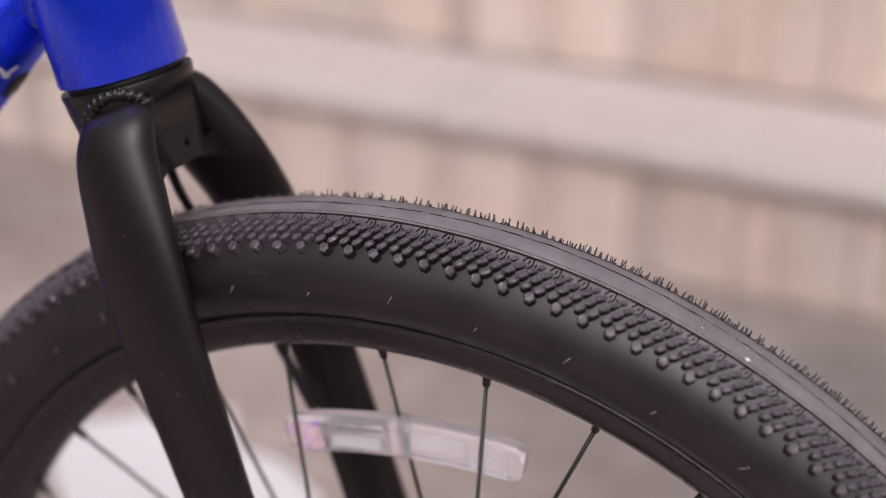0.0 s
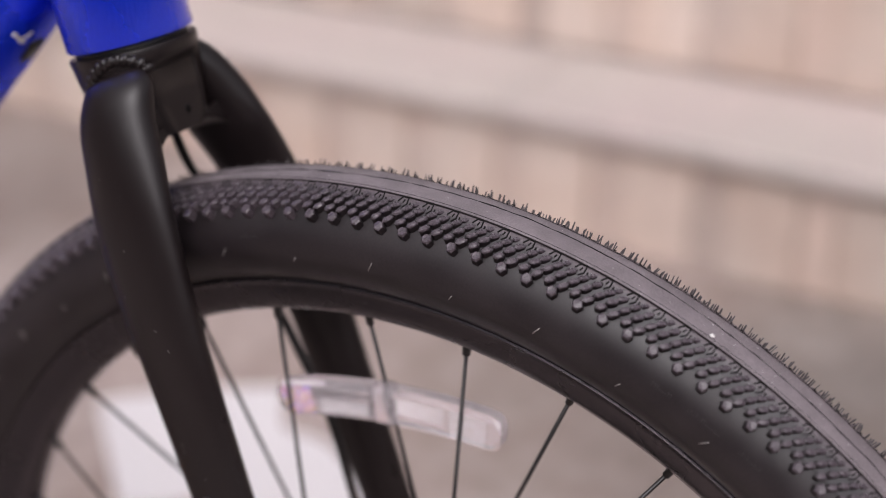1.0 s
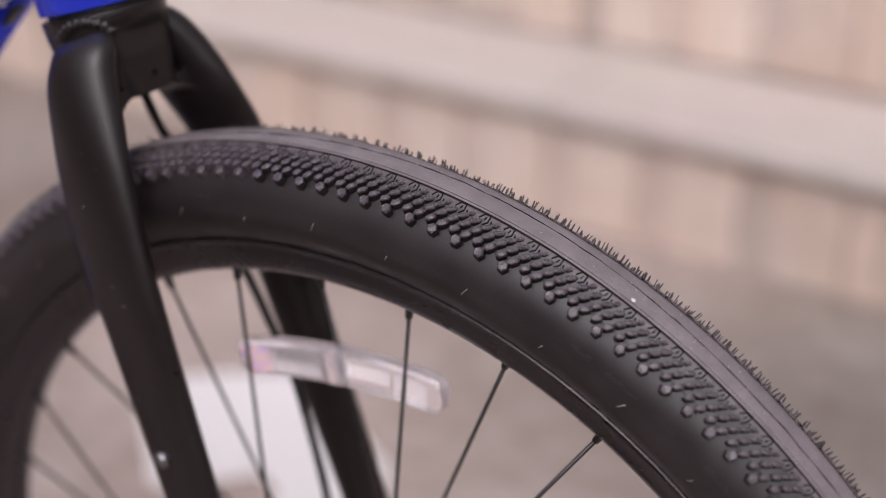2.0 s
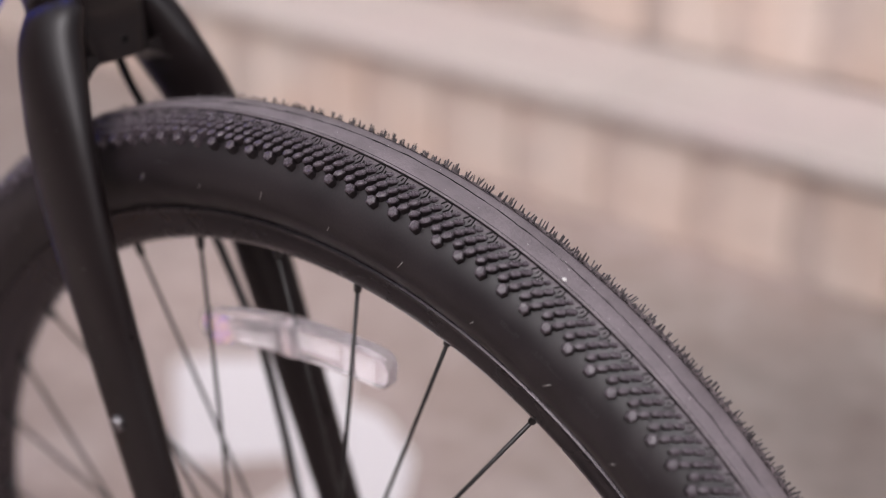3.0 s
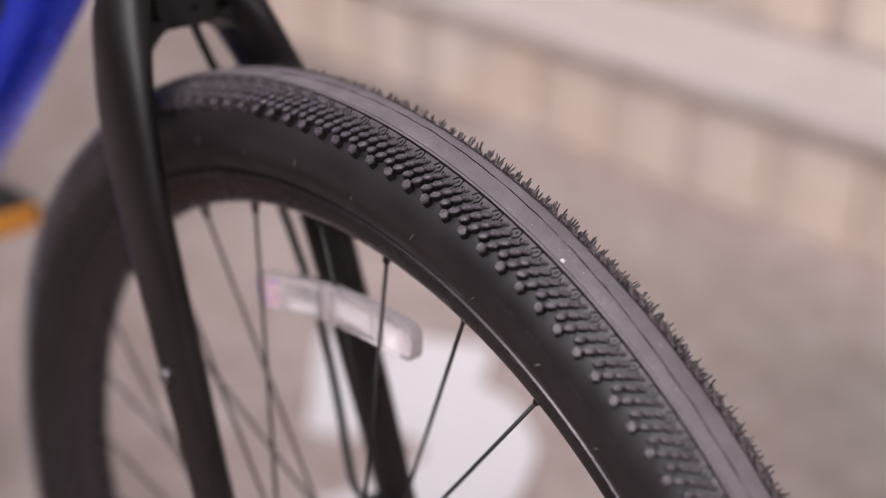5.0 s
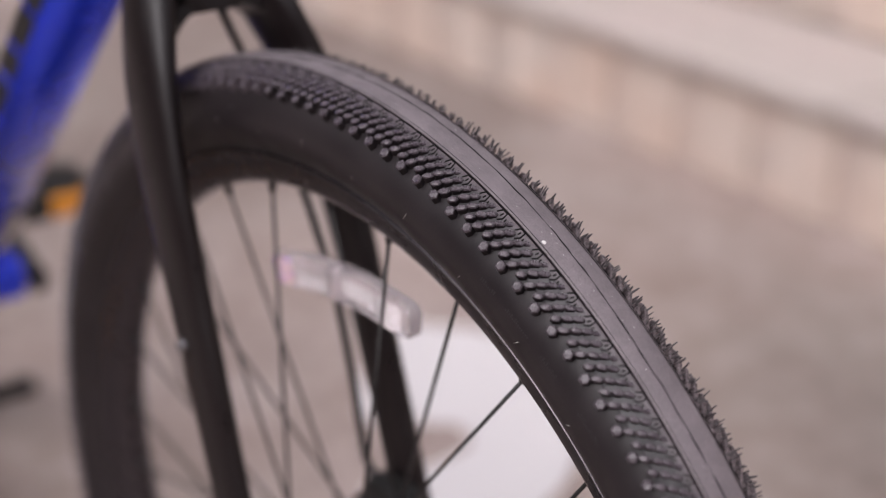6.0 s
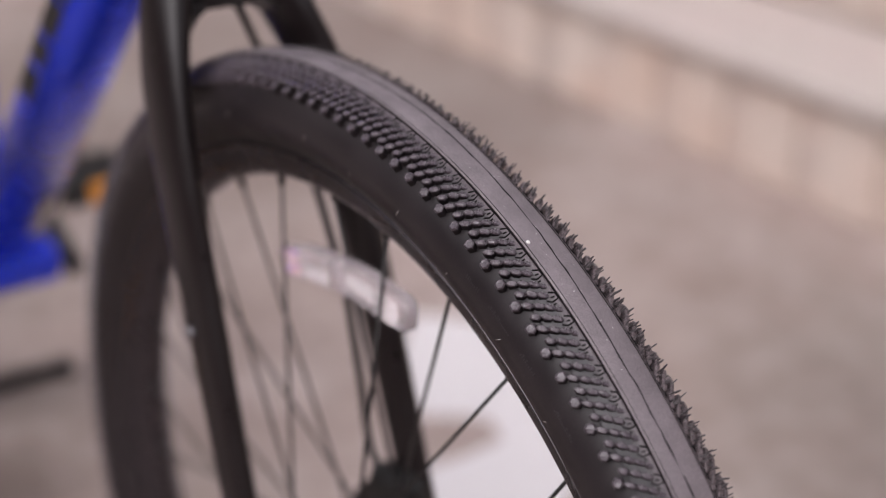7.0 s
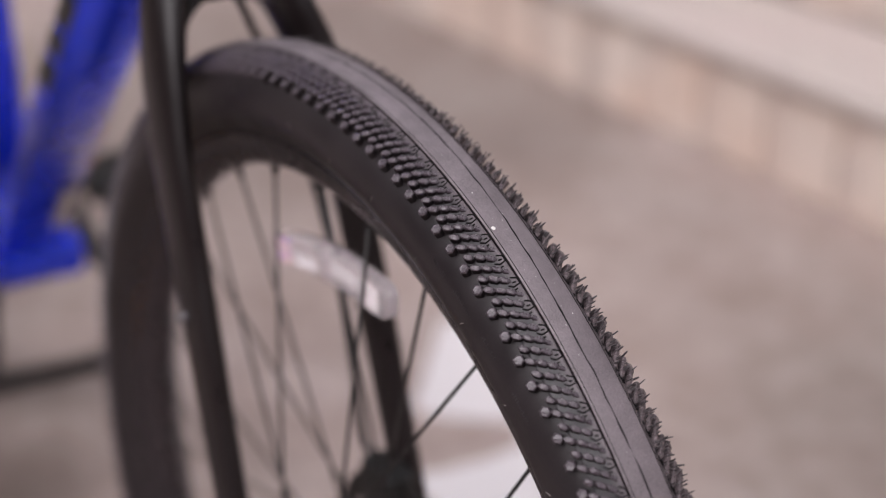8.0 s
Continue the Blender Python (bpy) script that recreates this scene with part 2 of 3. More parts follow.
def tube(a, b, ra, rb=None, sides=16, flat=1.0):
    """A straight tube; flat widens it in the upright plane of the bicycle."""
    a, b = Vector(a), Vector(b)
    d = (b - a).normalized()
    u = d.cross(Vector((0, 1, 0)))
    u = u.normalized() if u.length > 1e-4 else Vector((1, 0, 0))
    v = d.cross(u).normalized()
    rb = ra if rb is None else rb
    return sweep([(a, v * ra, u * ra * flat), (b, v * rb, u * rb * flat)], sides)


def hose(points, r, sides=10, steps=8):
    """A bent cable through points."""
    pts = [Vector(p) for p in points]
    pts = [pts[0] * 2 - pts[1]] + pts + [pts[-1] * 2 - pts[-2]]
    line = []
    for i in range(1, len(pts) - 2):
        p0, p1, p2, p3 = pts[i - 1:i + 3]
        for k in range(steps):
            s = k / steps
            line.append(0.5 * (2 * p1 + (p2 - p0) * s + (2 * p0 - 5 * p1 + 4 * p2 - p3) * s * s + (3 * p1 - p0 - 3 * p2 + p3) * s ** 3))
    line.append(pts[-2])
    st = []
    for i, p in enumerate(line):
        d = (line[min(i + 1, len(line) - 1)] - line[max(i - 1, 0)]).normalized()
        u = d.cross(Vector((0.3, 1, 0.2))).normalized()
        st.append((p, u * r, d.cross(u) * r))
    return sweep(st, sides)


def block(x0, x1, y0, y1, z0, z1, edge=0.0, seg=1):
    bm = bmesh.new()
    bmesh.ops.create_cube(bm, size=1.0)
    bmesh.ops.transform(bm, matrix=Matrix.Translation(((x0 + x1) / 2, (y0 + y1) / 2, (z0 + z1) / 2)) @ Matrix.Diagonal((x1 - x0, y1 - y0, z1 - z0, 1)), verts=bm.verts)
    if edge:
        bmesh.ops.bevel(bm, geom=bm.edges[:], offset=edge, segments=seg, affect="EDGES", profile=0.5)
    return bm


def slab(outline, thick, edge=0.0):
    """A flat plate from an outline in x, y, standing on z = 0."""
    bm = bmesh.new()
    face = bm.faces.new([bm.verts.new((x, y, 0)) for x, y in outline])
    out = bmesh.ops.extrude_face_region(bm, geom=[face])
    bmesh.ops.translate(bm, vec=(0, 0, thick), verts=[v for v in out["geom"] if isinstance(v, bmesh.types.BMVert)])
    if edge:
        upright = [e for e in bm.edges if abs(e.verts[0].co.z - e.verts[1].co.z) > thick / 2]
        bmesh.ops.bevel(bm, geom=upright, offset=edge, segments=6, affect="EDGES", profile=0.5)
    return bm


# ---- ground ----
bm = bmesh.new()
bmesh.ops.create_grid(bm, x_segments=40, y_segments=40, size=60)
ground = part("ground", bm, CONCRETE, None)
tagged(ground, "mottled pinkish grey concrete paving", "ground", kind="structure")

# ---- plain walls added out of view to shape the light; east gaps give streaks ----
PLASTER = material("brown_plaster", (0.22, 0.18, 0.165), 0.85, grain=40, blotch=1.5, spread=0.1, bump=0.2, bump_scale=80)
for name, box in (("wall_south", (-4.5, 7.0, -3.5, -3.2, 0.0, 1.75)), ("wall_west", (-4.8, -4.5, -3.5, 6.0, 0.0, 3.2)), ("wall_north", (-4.5, 7.0, 5.7, 6.0, 0.0, 4.2)),
                  ("wall_east_1", (7.0, 7.3, -3.2, -2.70, 0.0, 2.6)), ("wall_east_2", (7.0, 7.3, -2.45, -1.75, 0.0, 2.6)), ("wall_east_3", (7.0, 7.3, -1.55, -0.85, 0.0, 2.6)),
                  ("wall_east_4", (7.0, 7.3, -0.50, 0.35, 0.0, 2.6)), ("wall_east_5", (7.0, 7.3, 0.55, 1.6, 0.0, 2.6)), ("wall_east_6", (7.0, 7.3, 2.0, 5.7, 0.0, 2.6))):
    tagged(part(name, block(*box, 0.01), PLASTER, None, smooth=False), "plain brown wall added out of view to shape the light", "wall", kind="structure")

# ---- timber steps behind the bicycle ----
# front y, foot z, rise, depth of the top
STEPS = ((1.355, 0.0, 0.205, 0.30), (1.655, 0.205, 0.40, 0.90))
steps = []
for y0, z0, rise, run in STEPS:
    # the core's dark colour stands in for shade under the nosing and in gaps
    core = part("timber_step", block(-4.45, 5.0, y0 + 0.024, y0 + run + 0.02, z0, z0 + rise - 0.026), SHADOWED, None, smooth=False)
    steps.append(tagged(core, "long wooden step faced with weathered pinkish upright boards", "step", "timber steps", "structure"))

# ---- bicycle ----
WHEEL = (0.0, 0.35)
bicycle = tagged(new("bicycle"), "blue bicycle with a black fork and knobbly black tyres", "bicycle")
RING, CASING = 0.3215, 0.0264


def tyre_profile():
    """Outline of the front tyre across its width: smooth centre strip, grooves, round casing, beads."""
    half = []
    for k in range(7):
        y = 0.0099 * k / 6
        half.append((y, 0.3500 - y * y / 0.085))
    half += [(0.0100, 0.3476), (0.0103, 0.3474), (0.0108, 0.3476)]
    for k in range(24):
        a = radians(26 + 124 * k / 23)
        bulge = CASING + 0.0010 * math.exp(-((math.degrees(a) - 95) / 22) ** 2)
        half.append((bulge * math.sin(a), RING + bulge * math.cos(a)))
    half += [(0.0125, 0.2965), (0.0118, 0.2945)]
    return half


def band_lift(f):
    """Height of the dusty band over the casing at f degrees round it."""
    return 0.0026 * (max(0.0, 46.0 - f) / 24.5) ** 2.3


half = tyre_profile()
front_tyre = sharp(part("front_tyre", lathe([(-y, r) for y, r in half[::-1]] + half[1:], 480, WHEEL), RUBBER, bicycle, "black rubber tyre with a smooth dusty centre strip and knobbly shoulders"), 30)
strip = [(y, r + 0.00035) for y, r in half[:7]]
part("centre_strip", lathe([(-y, r) for y, r in strip[::-1]] + strip[1:] + [(0.0094, 0.3484), (-0.0094, 0.3484)], 480, WHEEL), TREAD, front_tyre, "dusty grey rubber centre strip")
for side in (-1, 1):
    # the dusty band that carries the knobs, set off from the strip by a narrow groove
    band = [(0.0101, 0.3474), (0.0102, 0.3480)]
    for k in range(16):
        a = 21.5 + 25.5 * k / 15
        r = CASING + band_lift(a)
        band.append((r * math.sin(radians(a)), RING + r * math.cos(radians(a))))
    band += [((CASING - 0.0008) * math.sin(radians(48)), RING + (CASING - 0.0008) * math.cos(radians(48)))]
    part("tread_band", lathe([(side * y, r) for y, r in band], 480, WHEEL, closed=False), BAND, front_tyre, "band of tread rubber under the knobs, dusty towards the strip, shade painted between the outer knobs")


def on_tyre(theta, y, up=0.0, square=1.0):
    """The pose on the casing at theta degrees from the top (forward), y metres off the middle, its z along the normal."""
    a, f = radians(theta), math.asin(max(-1, min(1, y / 0.0285)))
    n = Vector((math.sin(a) * math.cos(f), math.sin(f), math.cos(a) * math.cos(f)))
    tx = Vector((math.cos(a), 0, -math.sin(a)))
    g = f * square
    top = Vector((math.sin(a) * math.cos(g), math.sin(g), math.cos(a) * math.cos(g)))
    ty = top.cross(tx)
    c = Vector((RING * math.sin(a), 0, 0.35 + RING * math.cos(a))) + n * (CASING + up)
    m = Matrix((tx, ty, top)).transposed().to_4x4()
    m.translation = c
    return m


def knob_shape(length, width, height, sides, rng):
    """A low six-sided block with a worn, uneven top; the small ones lie as scales, low at their inner end."""
    v, f = [], []
    if sides == 6:
        shape = [(math.cos(radians(60 * k + 12)) * length / 2, math.sin(radians(60 * k + 12)) * width / 2 * 1.15) for k in range(6)]
    else:
        shape = [(length * 0.50, 0.0), (length * 0.26, width * 0.46), (-length * 0.24, width * 0.50), (-length * 0.50, width * 0.16), (-length * 0.50, -width * 0.16), (-length * 0.24, -width * 0.50), (length * 0.26, -width * 0.46)]
    shape = [(x * rng.uniform(0.92, 1.06), y * rng.uniform(0.90, 1.08)) for x, y in shape]
    n = len(shape)
    drop = 0.0 if sides == 6 else 0.0010 / length
    for s, z in ((1.06, -0.0030), (1.02, height - 0.0009), (0.95, height - 0.0004), (0.72, height)):
        v += [(x * s, y * s, z - (max(0.0, x) * drop + rng.uniform(0, 0.00022) if z > 0 else 0)) for x, y in shape]
    v.append((rng.uniform(-0.1, 0.1) * length, rng.uniform(-0.1, 0.1) * width, height - rng.uniform(-0.0001, 0.0003)))
    for r in range(3):
        for k in range(n):
            f.append((r * n + k, r * n + (k + 1) % n, (r + 1) * n + (k + 1) % n, (r + 1) * n + k))
    f += [(3 * n + k, 3 * n + (k + 1) % n, 4 * n) for k in range(n)]
    return v, f


# two slanting rows of knobs in one pitch of the tread: degrees along, metres off the middle, length, width, height, sides
PITCHES, PHASE = 174, 15.91
ROW = [
    (-0.10, 0.0238, 0.0054, 0.0045, 0.0047, 6),
    (0.42, 0.0211, 0.0057, 0.0027, 0.0040, 4),
    (0.92, 0.0180, 0.0057, 0.0027, 0.0034, 4),
    (1.41, 0.0150, 0.0056, 0.0026, 0.0029, 4),
    (1.90, 0.0123, 0.0042, 0.0022, 0.0027, 4),
    (-0.62, 0.0211, 0.0052, 0.0029, 0.0040, 4),
    (-0.13, 0.0179, 0.0057, 0.0028, 0.0034, 4),
    (0.36, 0.0148, 0.0056, 0.0027, 0.0029, 4),
]
SHAPES = []
rng = random.Random(12)
for _, _, l, w, h, s in ROW:
    kinds = []
    for _ in range(5):
        me = bpy.data.meshes.new("tread_knob")
        v, f = knob_shape(l, w, h, s, rng)
        me.from_pydata(v, [], f)
        # worn dusty top; the dark flanks hold shade in their colour
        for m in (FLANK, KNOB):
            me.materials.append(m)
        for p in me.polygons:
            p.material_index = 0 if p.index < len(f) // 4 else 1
        kinds.append(me)
    SHAPES.append(kinds)

joined, pin_v, pin_f = {-1: ([], []), 1: ([], [])}, [], []
rng = random.Random(4)
for i in range(PITCHES):
    base = PHASE + (i - 12) * 360.0 / PITCHES
    for k, (dt, y, l, w, h, s) in enumerate(ROW):
        for side in (-1, 1):
            theta = base + dt + (0 if side < 0 else 1.03)
            turn = radians(45) * (1 if side < 0 else -1) + radians(rng.uniform(-3, 3))
            m = on_tyre(theta, y * side, rng.uniform(-0.0001, 0.0001), 0.74) @ Matrix.Rotation(turn, 4, "Z") @ Matrix.Rotation(radians(rng.uniform(-2, 3)), 4, "Y")
            if side < 0 and 1 <= i <= 33:
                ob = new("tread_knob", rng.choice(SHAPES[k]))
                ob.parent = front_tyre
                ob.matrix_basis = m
            else:
                v, f = knob_shape(l, w, h, s, rng)
                field_v, field_f = joined[side]
                o = len(field_v)
                field_v += [m @ Vector(p) for p in v]
                field_f += [tuple(o + q for q in g) for g in f]
            for _ in range((0, 1, 2, 2, 1, 1, 2, 2)[k] if side > 0 else 0):
                # thin torn fins of moulding flash
                o, tall, wide = len(pin_v), rng.uniform(0.0013, 0.0036), rng.uniform(0.00024, 0.00048)
                lean = Matrix.Translation((rng.uniform(-0.0018, 0.0018), rng.uniform(-0.0012, 0.0012), 0)) @ Matrix.Rotation(rng.uniform(0, 3.1), 4, "Z") @ Matrix.Rotation(rng.uniform(-0.26, 0.26), 4, "X") @ Matrix.Rotation(rng.uniform(-0.26, 0.26), 4, "Y")
                for z, r in ((h * 0.7, 1.0), (h + tall * 0.6, 0.85), (h + tall, 0.45)):
                    pin_v += [m @ lean @ Vector((wide * r * p, 0.00022 * q, z)) for p, q in ((1, 1), (-1, 1), (-1, -1), (1, -1))]
                pin_f += [(o + 4 * j + q, o + 4 * j + (q + 1) % 4, o + 4 * j + 4 + (q + 1) % 4, o + 4 * j + 4 + q) for j in (0, 1) for q in range(4)] + [(o + 8, o + 9, o + 10, o + 11)]
for name, v, f, mat, label in (("knob_field", *joined[-1], KNOB, "rows of small black rubber knobs"), ("knob_field", *joined[1], FAR_KNOB, "rows of small dusty rubber knobs"), ("pin_field", pin_v, pin_f, PIN, "thin torn fins of moulding rubber standing on the knobs")):
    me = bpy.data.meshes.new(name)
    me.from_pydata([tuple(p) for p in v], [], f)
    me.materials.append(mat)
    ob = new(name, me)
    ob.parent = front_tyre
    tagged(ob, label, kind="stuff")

# fine pointed outlines beside the strip: dark ridges for the shade in grooves
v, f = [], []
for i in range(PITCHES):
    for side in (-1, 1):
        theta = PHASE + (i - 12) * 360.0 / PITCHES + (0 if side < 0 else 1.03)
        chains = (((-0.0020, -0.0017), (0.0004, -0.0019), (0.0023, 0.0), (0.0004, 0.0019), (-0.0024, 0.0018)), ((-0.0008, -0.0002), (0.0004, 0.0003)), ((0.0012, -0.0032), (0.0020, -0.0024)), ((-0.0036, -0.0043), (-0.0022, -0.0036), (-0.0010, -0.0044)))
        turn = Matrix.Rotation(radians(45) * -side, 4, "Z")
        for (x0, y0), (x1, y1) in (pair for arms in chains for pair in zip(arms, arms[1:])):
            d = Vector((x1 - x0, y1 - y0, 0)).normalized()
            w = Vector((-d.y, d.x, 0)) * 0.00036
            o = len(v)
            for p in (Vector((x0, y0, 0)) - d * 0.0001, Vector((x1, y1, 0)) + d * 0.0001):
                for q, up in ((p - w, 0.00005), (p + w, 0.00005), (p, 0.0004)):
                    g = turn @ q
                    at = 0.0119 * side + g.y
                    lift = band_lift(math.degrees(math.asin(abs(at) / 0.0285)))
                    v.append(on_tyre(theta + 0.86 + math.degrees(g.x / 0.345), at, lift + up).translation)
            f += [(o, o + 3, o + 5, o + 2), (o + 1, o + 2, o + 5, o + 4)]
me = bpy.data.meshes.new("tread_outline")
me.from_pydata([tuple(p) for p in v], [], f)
me.materials.append(LINE_SHADE)
outline = tagged(new("tread_outline", me), "thin pointed outlines beside the strip, dark for groove shade", kind="stuff")
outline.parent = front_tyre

# wandering seam along the middle of the tread
bm = bmesh.new()
rings = []
for i in range(720):
    a = 2 * math.pi * i / 720
    c, d = math.cos(a), math.sin(a)
    y = 0.0002 + 0.0019 * math.sin(6 * (radians(27) - a)) + 0.0006 * noise.noise((c * 30, d * 30, 3.0)) + 0.0004 * noise.noise((c * 70, d * 70, 8.0))
    crest = 0.0003 + 0.0004 * noise.noise((c * 60, d * 60, 1.0))
    half = 0.00062 + 0.00045 * noise.noise((c * 40, d * 40, 4.0))
    rings.append([bm.verts.new((r * d, y + dy, 0.35 + r * c)) for dy, r in ((-half, 0.3501), (-half * 0.2, 0.3503 + crest), (half, 0.3501))])
for i in range(720):
    p, q = rings[i], rings[(i + 1) % 720]
    for j in (0, 1):
        bm.faces.new((p[j], p[j + 1], q[j + 1], q[j]))
part("mould_seam", bm, LINE_SHADE, front_tyre, "thin wavy moulding seam")
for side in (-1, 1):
    part("strip_line", lathe([(side * 0.0086, 0.34962), (side * 0.0088, 0.34972), (side * 0.0090, 0.34960)], 480, WHEEL, closed=False), LINE_SHADE, front_tyre, "fine line beside the strip's edge, dark for groove shade")


for k in range(48):
    # long and short hairs take turns; each lies along the side wall
    long = k % 2 == 0
    a = radians(-16.5 + 7.5 * k)
    rr, length = (0.3172, 0.0052) if long else (0.3152, 0.0026)
    outward = Vector((math.sin(a), 0, math.cos(a)))
    ahead = Vector((math.cos(a), 0, -math.sin(a)))
    way = (outward * 0.80 + ahead * (0.45 + 0.025 * max(0.0, 16.5 - 7.5 * k)) + Vector((0, -0.25, 0))).normalized()
    foot = Vector((0, -math.sqrt(0.0272 ** 2 - (rr - RING) ** 2), 0.35)) + outward * rr
    bm = sweep([((0, 0, -0.0006), (0.00034, 0, 0), (0, 0.00034, 0)), ((0, 0, length), (0.00024, 0, 0), (0, 0.00024, 0))], 6)
    part("vent_hair", bm, HAIR, front_tyre).matrix_basis = Matrix.Translation(foot) @ way.to_track_quat("Z", "X").to_matrix().to_4x4()

# grit on the tread
for theta, y, size in ((24.61, -0.0071, 0.0010), (24.2, -0.0010, 0.00025), (23.6, 0.0012, 0.0003), (21.0, -0.0050, 0.00022), (29.5, -0.0030, 0.0002), (33.0, 0.0035, 0.00025), (36.0, -0.0040, 0.0002), (18.0, 0.002, 0.0002)):
    a = radians(theta)
    bm = bmesh.new()
    bmesh.ops.create_icosphere(bm, subdivisions=2, radius=size)
    ob = part("grit_speck", bm, SPECK, front_tyre)
    r = 0.3505 - y * y / 0.085
    ob.matrix_basis = Matrix.Translation((r * math.sin(a), y, 0.35 + r * math.cos(a))) @ Matrix.Rotation(a, 4, "Y") @ Matrix.Diagonal((1.1, 1, 0.45, 1))

# fine pale dust caught on the strip
rng = random.Random(17)
for k in range(60):
    a, y = radians(rng.uniform(-8, 60)), rng.uniform(-0.0095, 0.0095)
    bm = bmesh.new()
    bmesh.ops.create_icosphere(bm, subdivisions=1, radius=rng.uniform(0.00008, 0.00020))
    r = 0.3504 - y * y / 0.085
    part("dust_speck", bm, SPECK, front_tyre).matrix_basis = Matrix.Translation((r * math.sin(a), y, 0.35 + r * math.cos(a)))

# raised size marking on the side wall, too small to read
rng = random.Random(9)
for group_start, count in ((23.2, 8), (26.4, 13), (31.0, 9), (36.0, 12), (-14.0, 8)):
    for k in range(count):
        theta = group_start + 0.23 * k
        f = radians(80)
        a = radians(theta)
        n = Vector((math.sin(a) * math.cos(f), -math.sin(f), math.cos(a) * math.cos(f)))
        tx = Vector((math.cos(a), 0, -math.sin(a)))
        m = Matrix((tx, n.cross(tx), n)).transposed().to_4x4()
        m.translation = Vector((RING * math.sin(a), 0, 0.35 + RING * math.cos(a))) + n * (CASING + 0.0007)
        ob = part("side_mark", block(-0.00028, 0.00028, -0.0006, rng.choice((0.0002, 0.0012)), -0.0004, 0.00022), MARKING, front_tyre, smooth=False)
        ob.matrix_basis = m

# rim
rim_half = [(0.0000, 0.2792), (0.0045, 0.2797), (0.0080, 0.2815), (0.0105, 0.2845), (0.0118, 0.2868), (0.0123, 0.2880), (0.0158, 0.2962), (0.0162, 0.2980), (0.0172, 0.2988), (0.0175, 0.2997), (0.0166, 0.3005), (0.0152, 0.3000), (0.0138, 0.2985), (0.0130, 0.2940)]
front_rim = sharp(part("front_rim", lathe([(-y, r) for y, r in rim_half[::-1]] + rim_half[1:], 360, WHEEL), RIM, bicycle, "black satin alloy rim"), 40)

# hub
hub_half = [(0.0, 0.018), (0.020, 0.018), (0.024, 0.022), (0.0270, 0.029), (0.0300, 0.029), (0.0320, 0.022), (0.0400, 0.015), (0.0480, 0.012), (0.0480, 0.004)]
front_hub = sharp(part("front_hub", lathe([(-y, r) for y, r in hub_half[::-1]] + hub_half[1:], 48, WHEEL), BLACK, bicycle, "black hub shell"), 40)

# spokes, laced three-cross to alternate flanges
for k in range(32):
    theta = radians(5.9 + 11.25 * (k - 2))
    side = -1 if k % 2 == 0 else 1
    swing = (-1, 1, 1, -1)[k % 4]
    rim_at = Vector((0.2755 * math.sin(theta), side * 0.0008, 0.35 + 0.2755 * math.cos(theta)))
    th = theta + swing * radians(74)
    hub_at = Vector((0.0262 * math.sin(th), side * 0.0285, 0.35 + 0.0262 * math.cos(th)))
    d = (hub_at - rim_at).normalized()
    spoke = part("spoke", tube(rim_at - d * 0.004, hub_at, 0.00105, sides=8), STEEL, bicycle)
    part("nipple", tube(rim_at - d * 0.009, rim_at + d * 0.0025, 0.0024, 0.0019, sides=10), BLACK, spoke)

# brake rotor on the far side of the hub
bm = lathe([(0.0400, 0.0660), (0.0400, 0.0800), (0.0418, 0.0800), (0.0418, 0.0660)], 72, WHEEL)
rotor = part("brake_rotor", bm, STEEL, bicycle, "steel disc brake rotor", smooth=False)
for k in range(6):
    a = radians(60 * k)
    b = a + radians(28)
    part("rotor_arm", tube((0.016 * math.sin(a), 0.0409, 0.35 + 0.016 * math.cos(a)), (0.068 * math.sin(b), 0.0409, 0.35 + 0.068 * math.cos(b)), 0.0009, sides=8, flat=4.5), STEEL, rotor)

# ---- fork and head tube ----
LEAN = radians(16.5)
AXIS = Vector((-math.sin(LEAN), 0, math.cos(LEAN)))
FRONT = Vector((math.cos(LEAN), 0, math.sin(LEAN)))
SIDE = Vector((0, 1, 0))
HEAD = Vector((-0.1608, 0, 0.7425))


def at_head(up, front, side):
    return HEAD + AXIS * up + FRONT * front + SIDE * side


fork = sharp(part("fork_crown", sweep([(at_head(u, 0, 0), SIDE * r, FRONT * r) for u, r in
                                       ((-0.0460, 0.0180), (-0.0475, 0.0230), (-0.0455, 0.0258), (-0.030, 0.0282), (-0.0125, 0.0306), (-0.0095, 0.0309), (-0.0045, 0.0316), (-0.0032, 0.0313), (-0.0030, 0.0270))], 48), FORK, bicycle, "satin black welded fork crown"), 50)
for vert in fork.data.vertices:
    # flat face on the front of the crown
    d = vert.co - HEAD
    up, fwd = d.dot(AXIS), d.dot(FRONT)
    if up < -0.011 and fwd > 0.0216:
        vert.co -= FRONT * (fwd - 0.0216)
hole_at = at_head(-0.0385, 0.0216, 0.0015)
# near-black disc painted for the shade inside the hole
part("crown_hole", sweep([(hole_at - FRONT * 0.001, SIDE * 0.0016, AXIS * 0.0019), (hole_at + FRONT * 0.0003, SIDE * 0.0016, AXIS * 0.0019)], 20), VOID, fork, "near-black disc for the shade in a threaded hole")
face = [at_head(u, 0.0217, y) for u, y in ((-0.0150, -0.0145), (-0.0150, 0.0145), (-0.0150, 0.0150), (-0.0420, 0.0135), (-0.0424, 0.0130))]
part("crown_face_edge", hose(face, 0.00025, sides=6, steps=2), FORK, fork)
ring = [(hole_at + SIDE * 0.0019 * math.cos(k * math.pi / 12) + AXIS * 0.0022 * math.sin(k * math.pi / 12)) for k in range(25)]
part("hole_rim", hose(ring, 0.0003, sides=6, steps=1), FORK, fork)


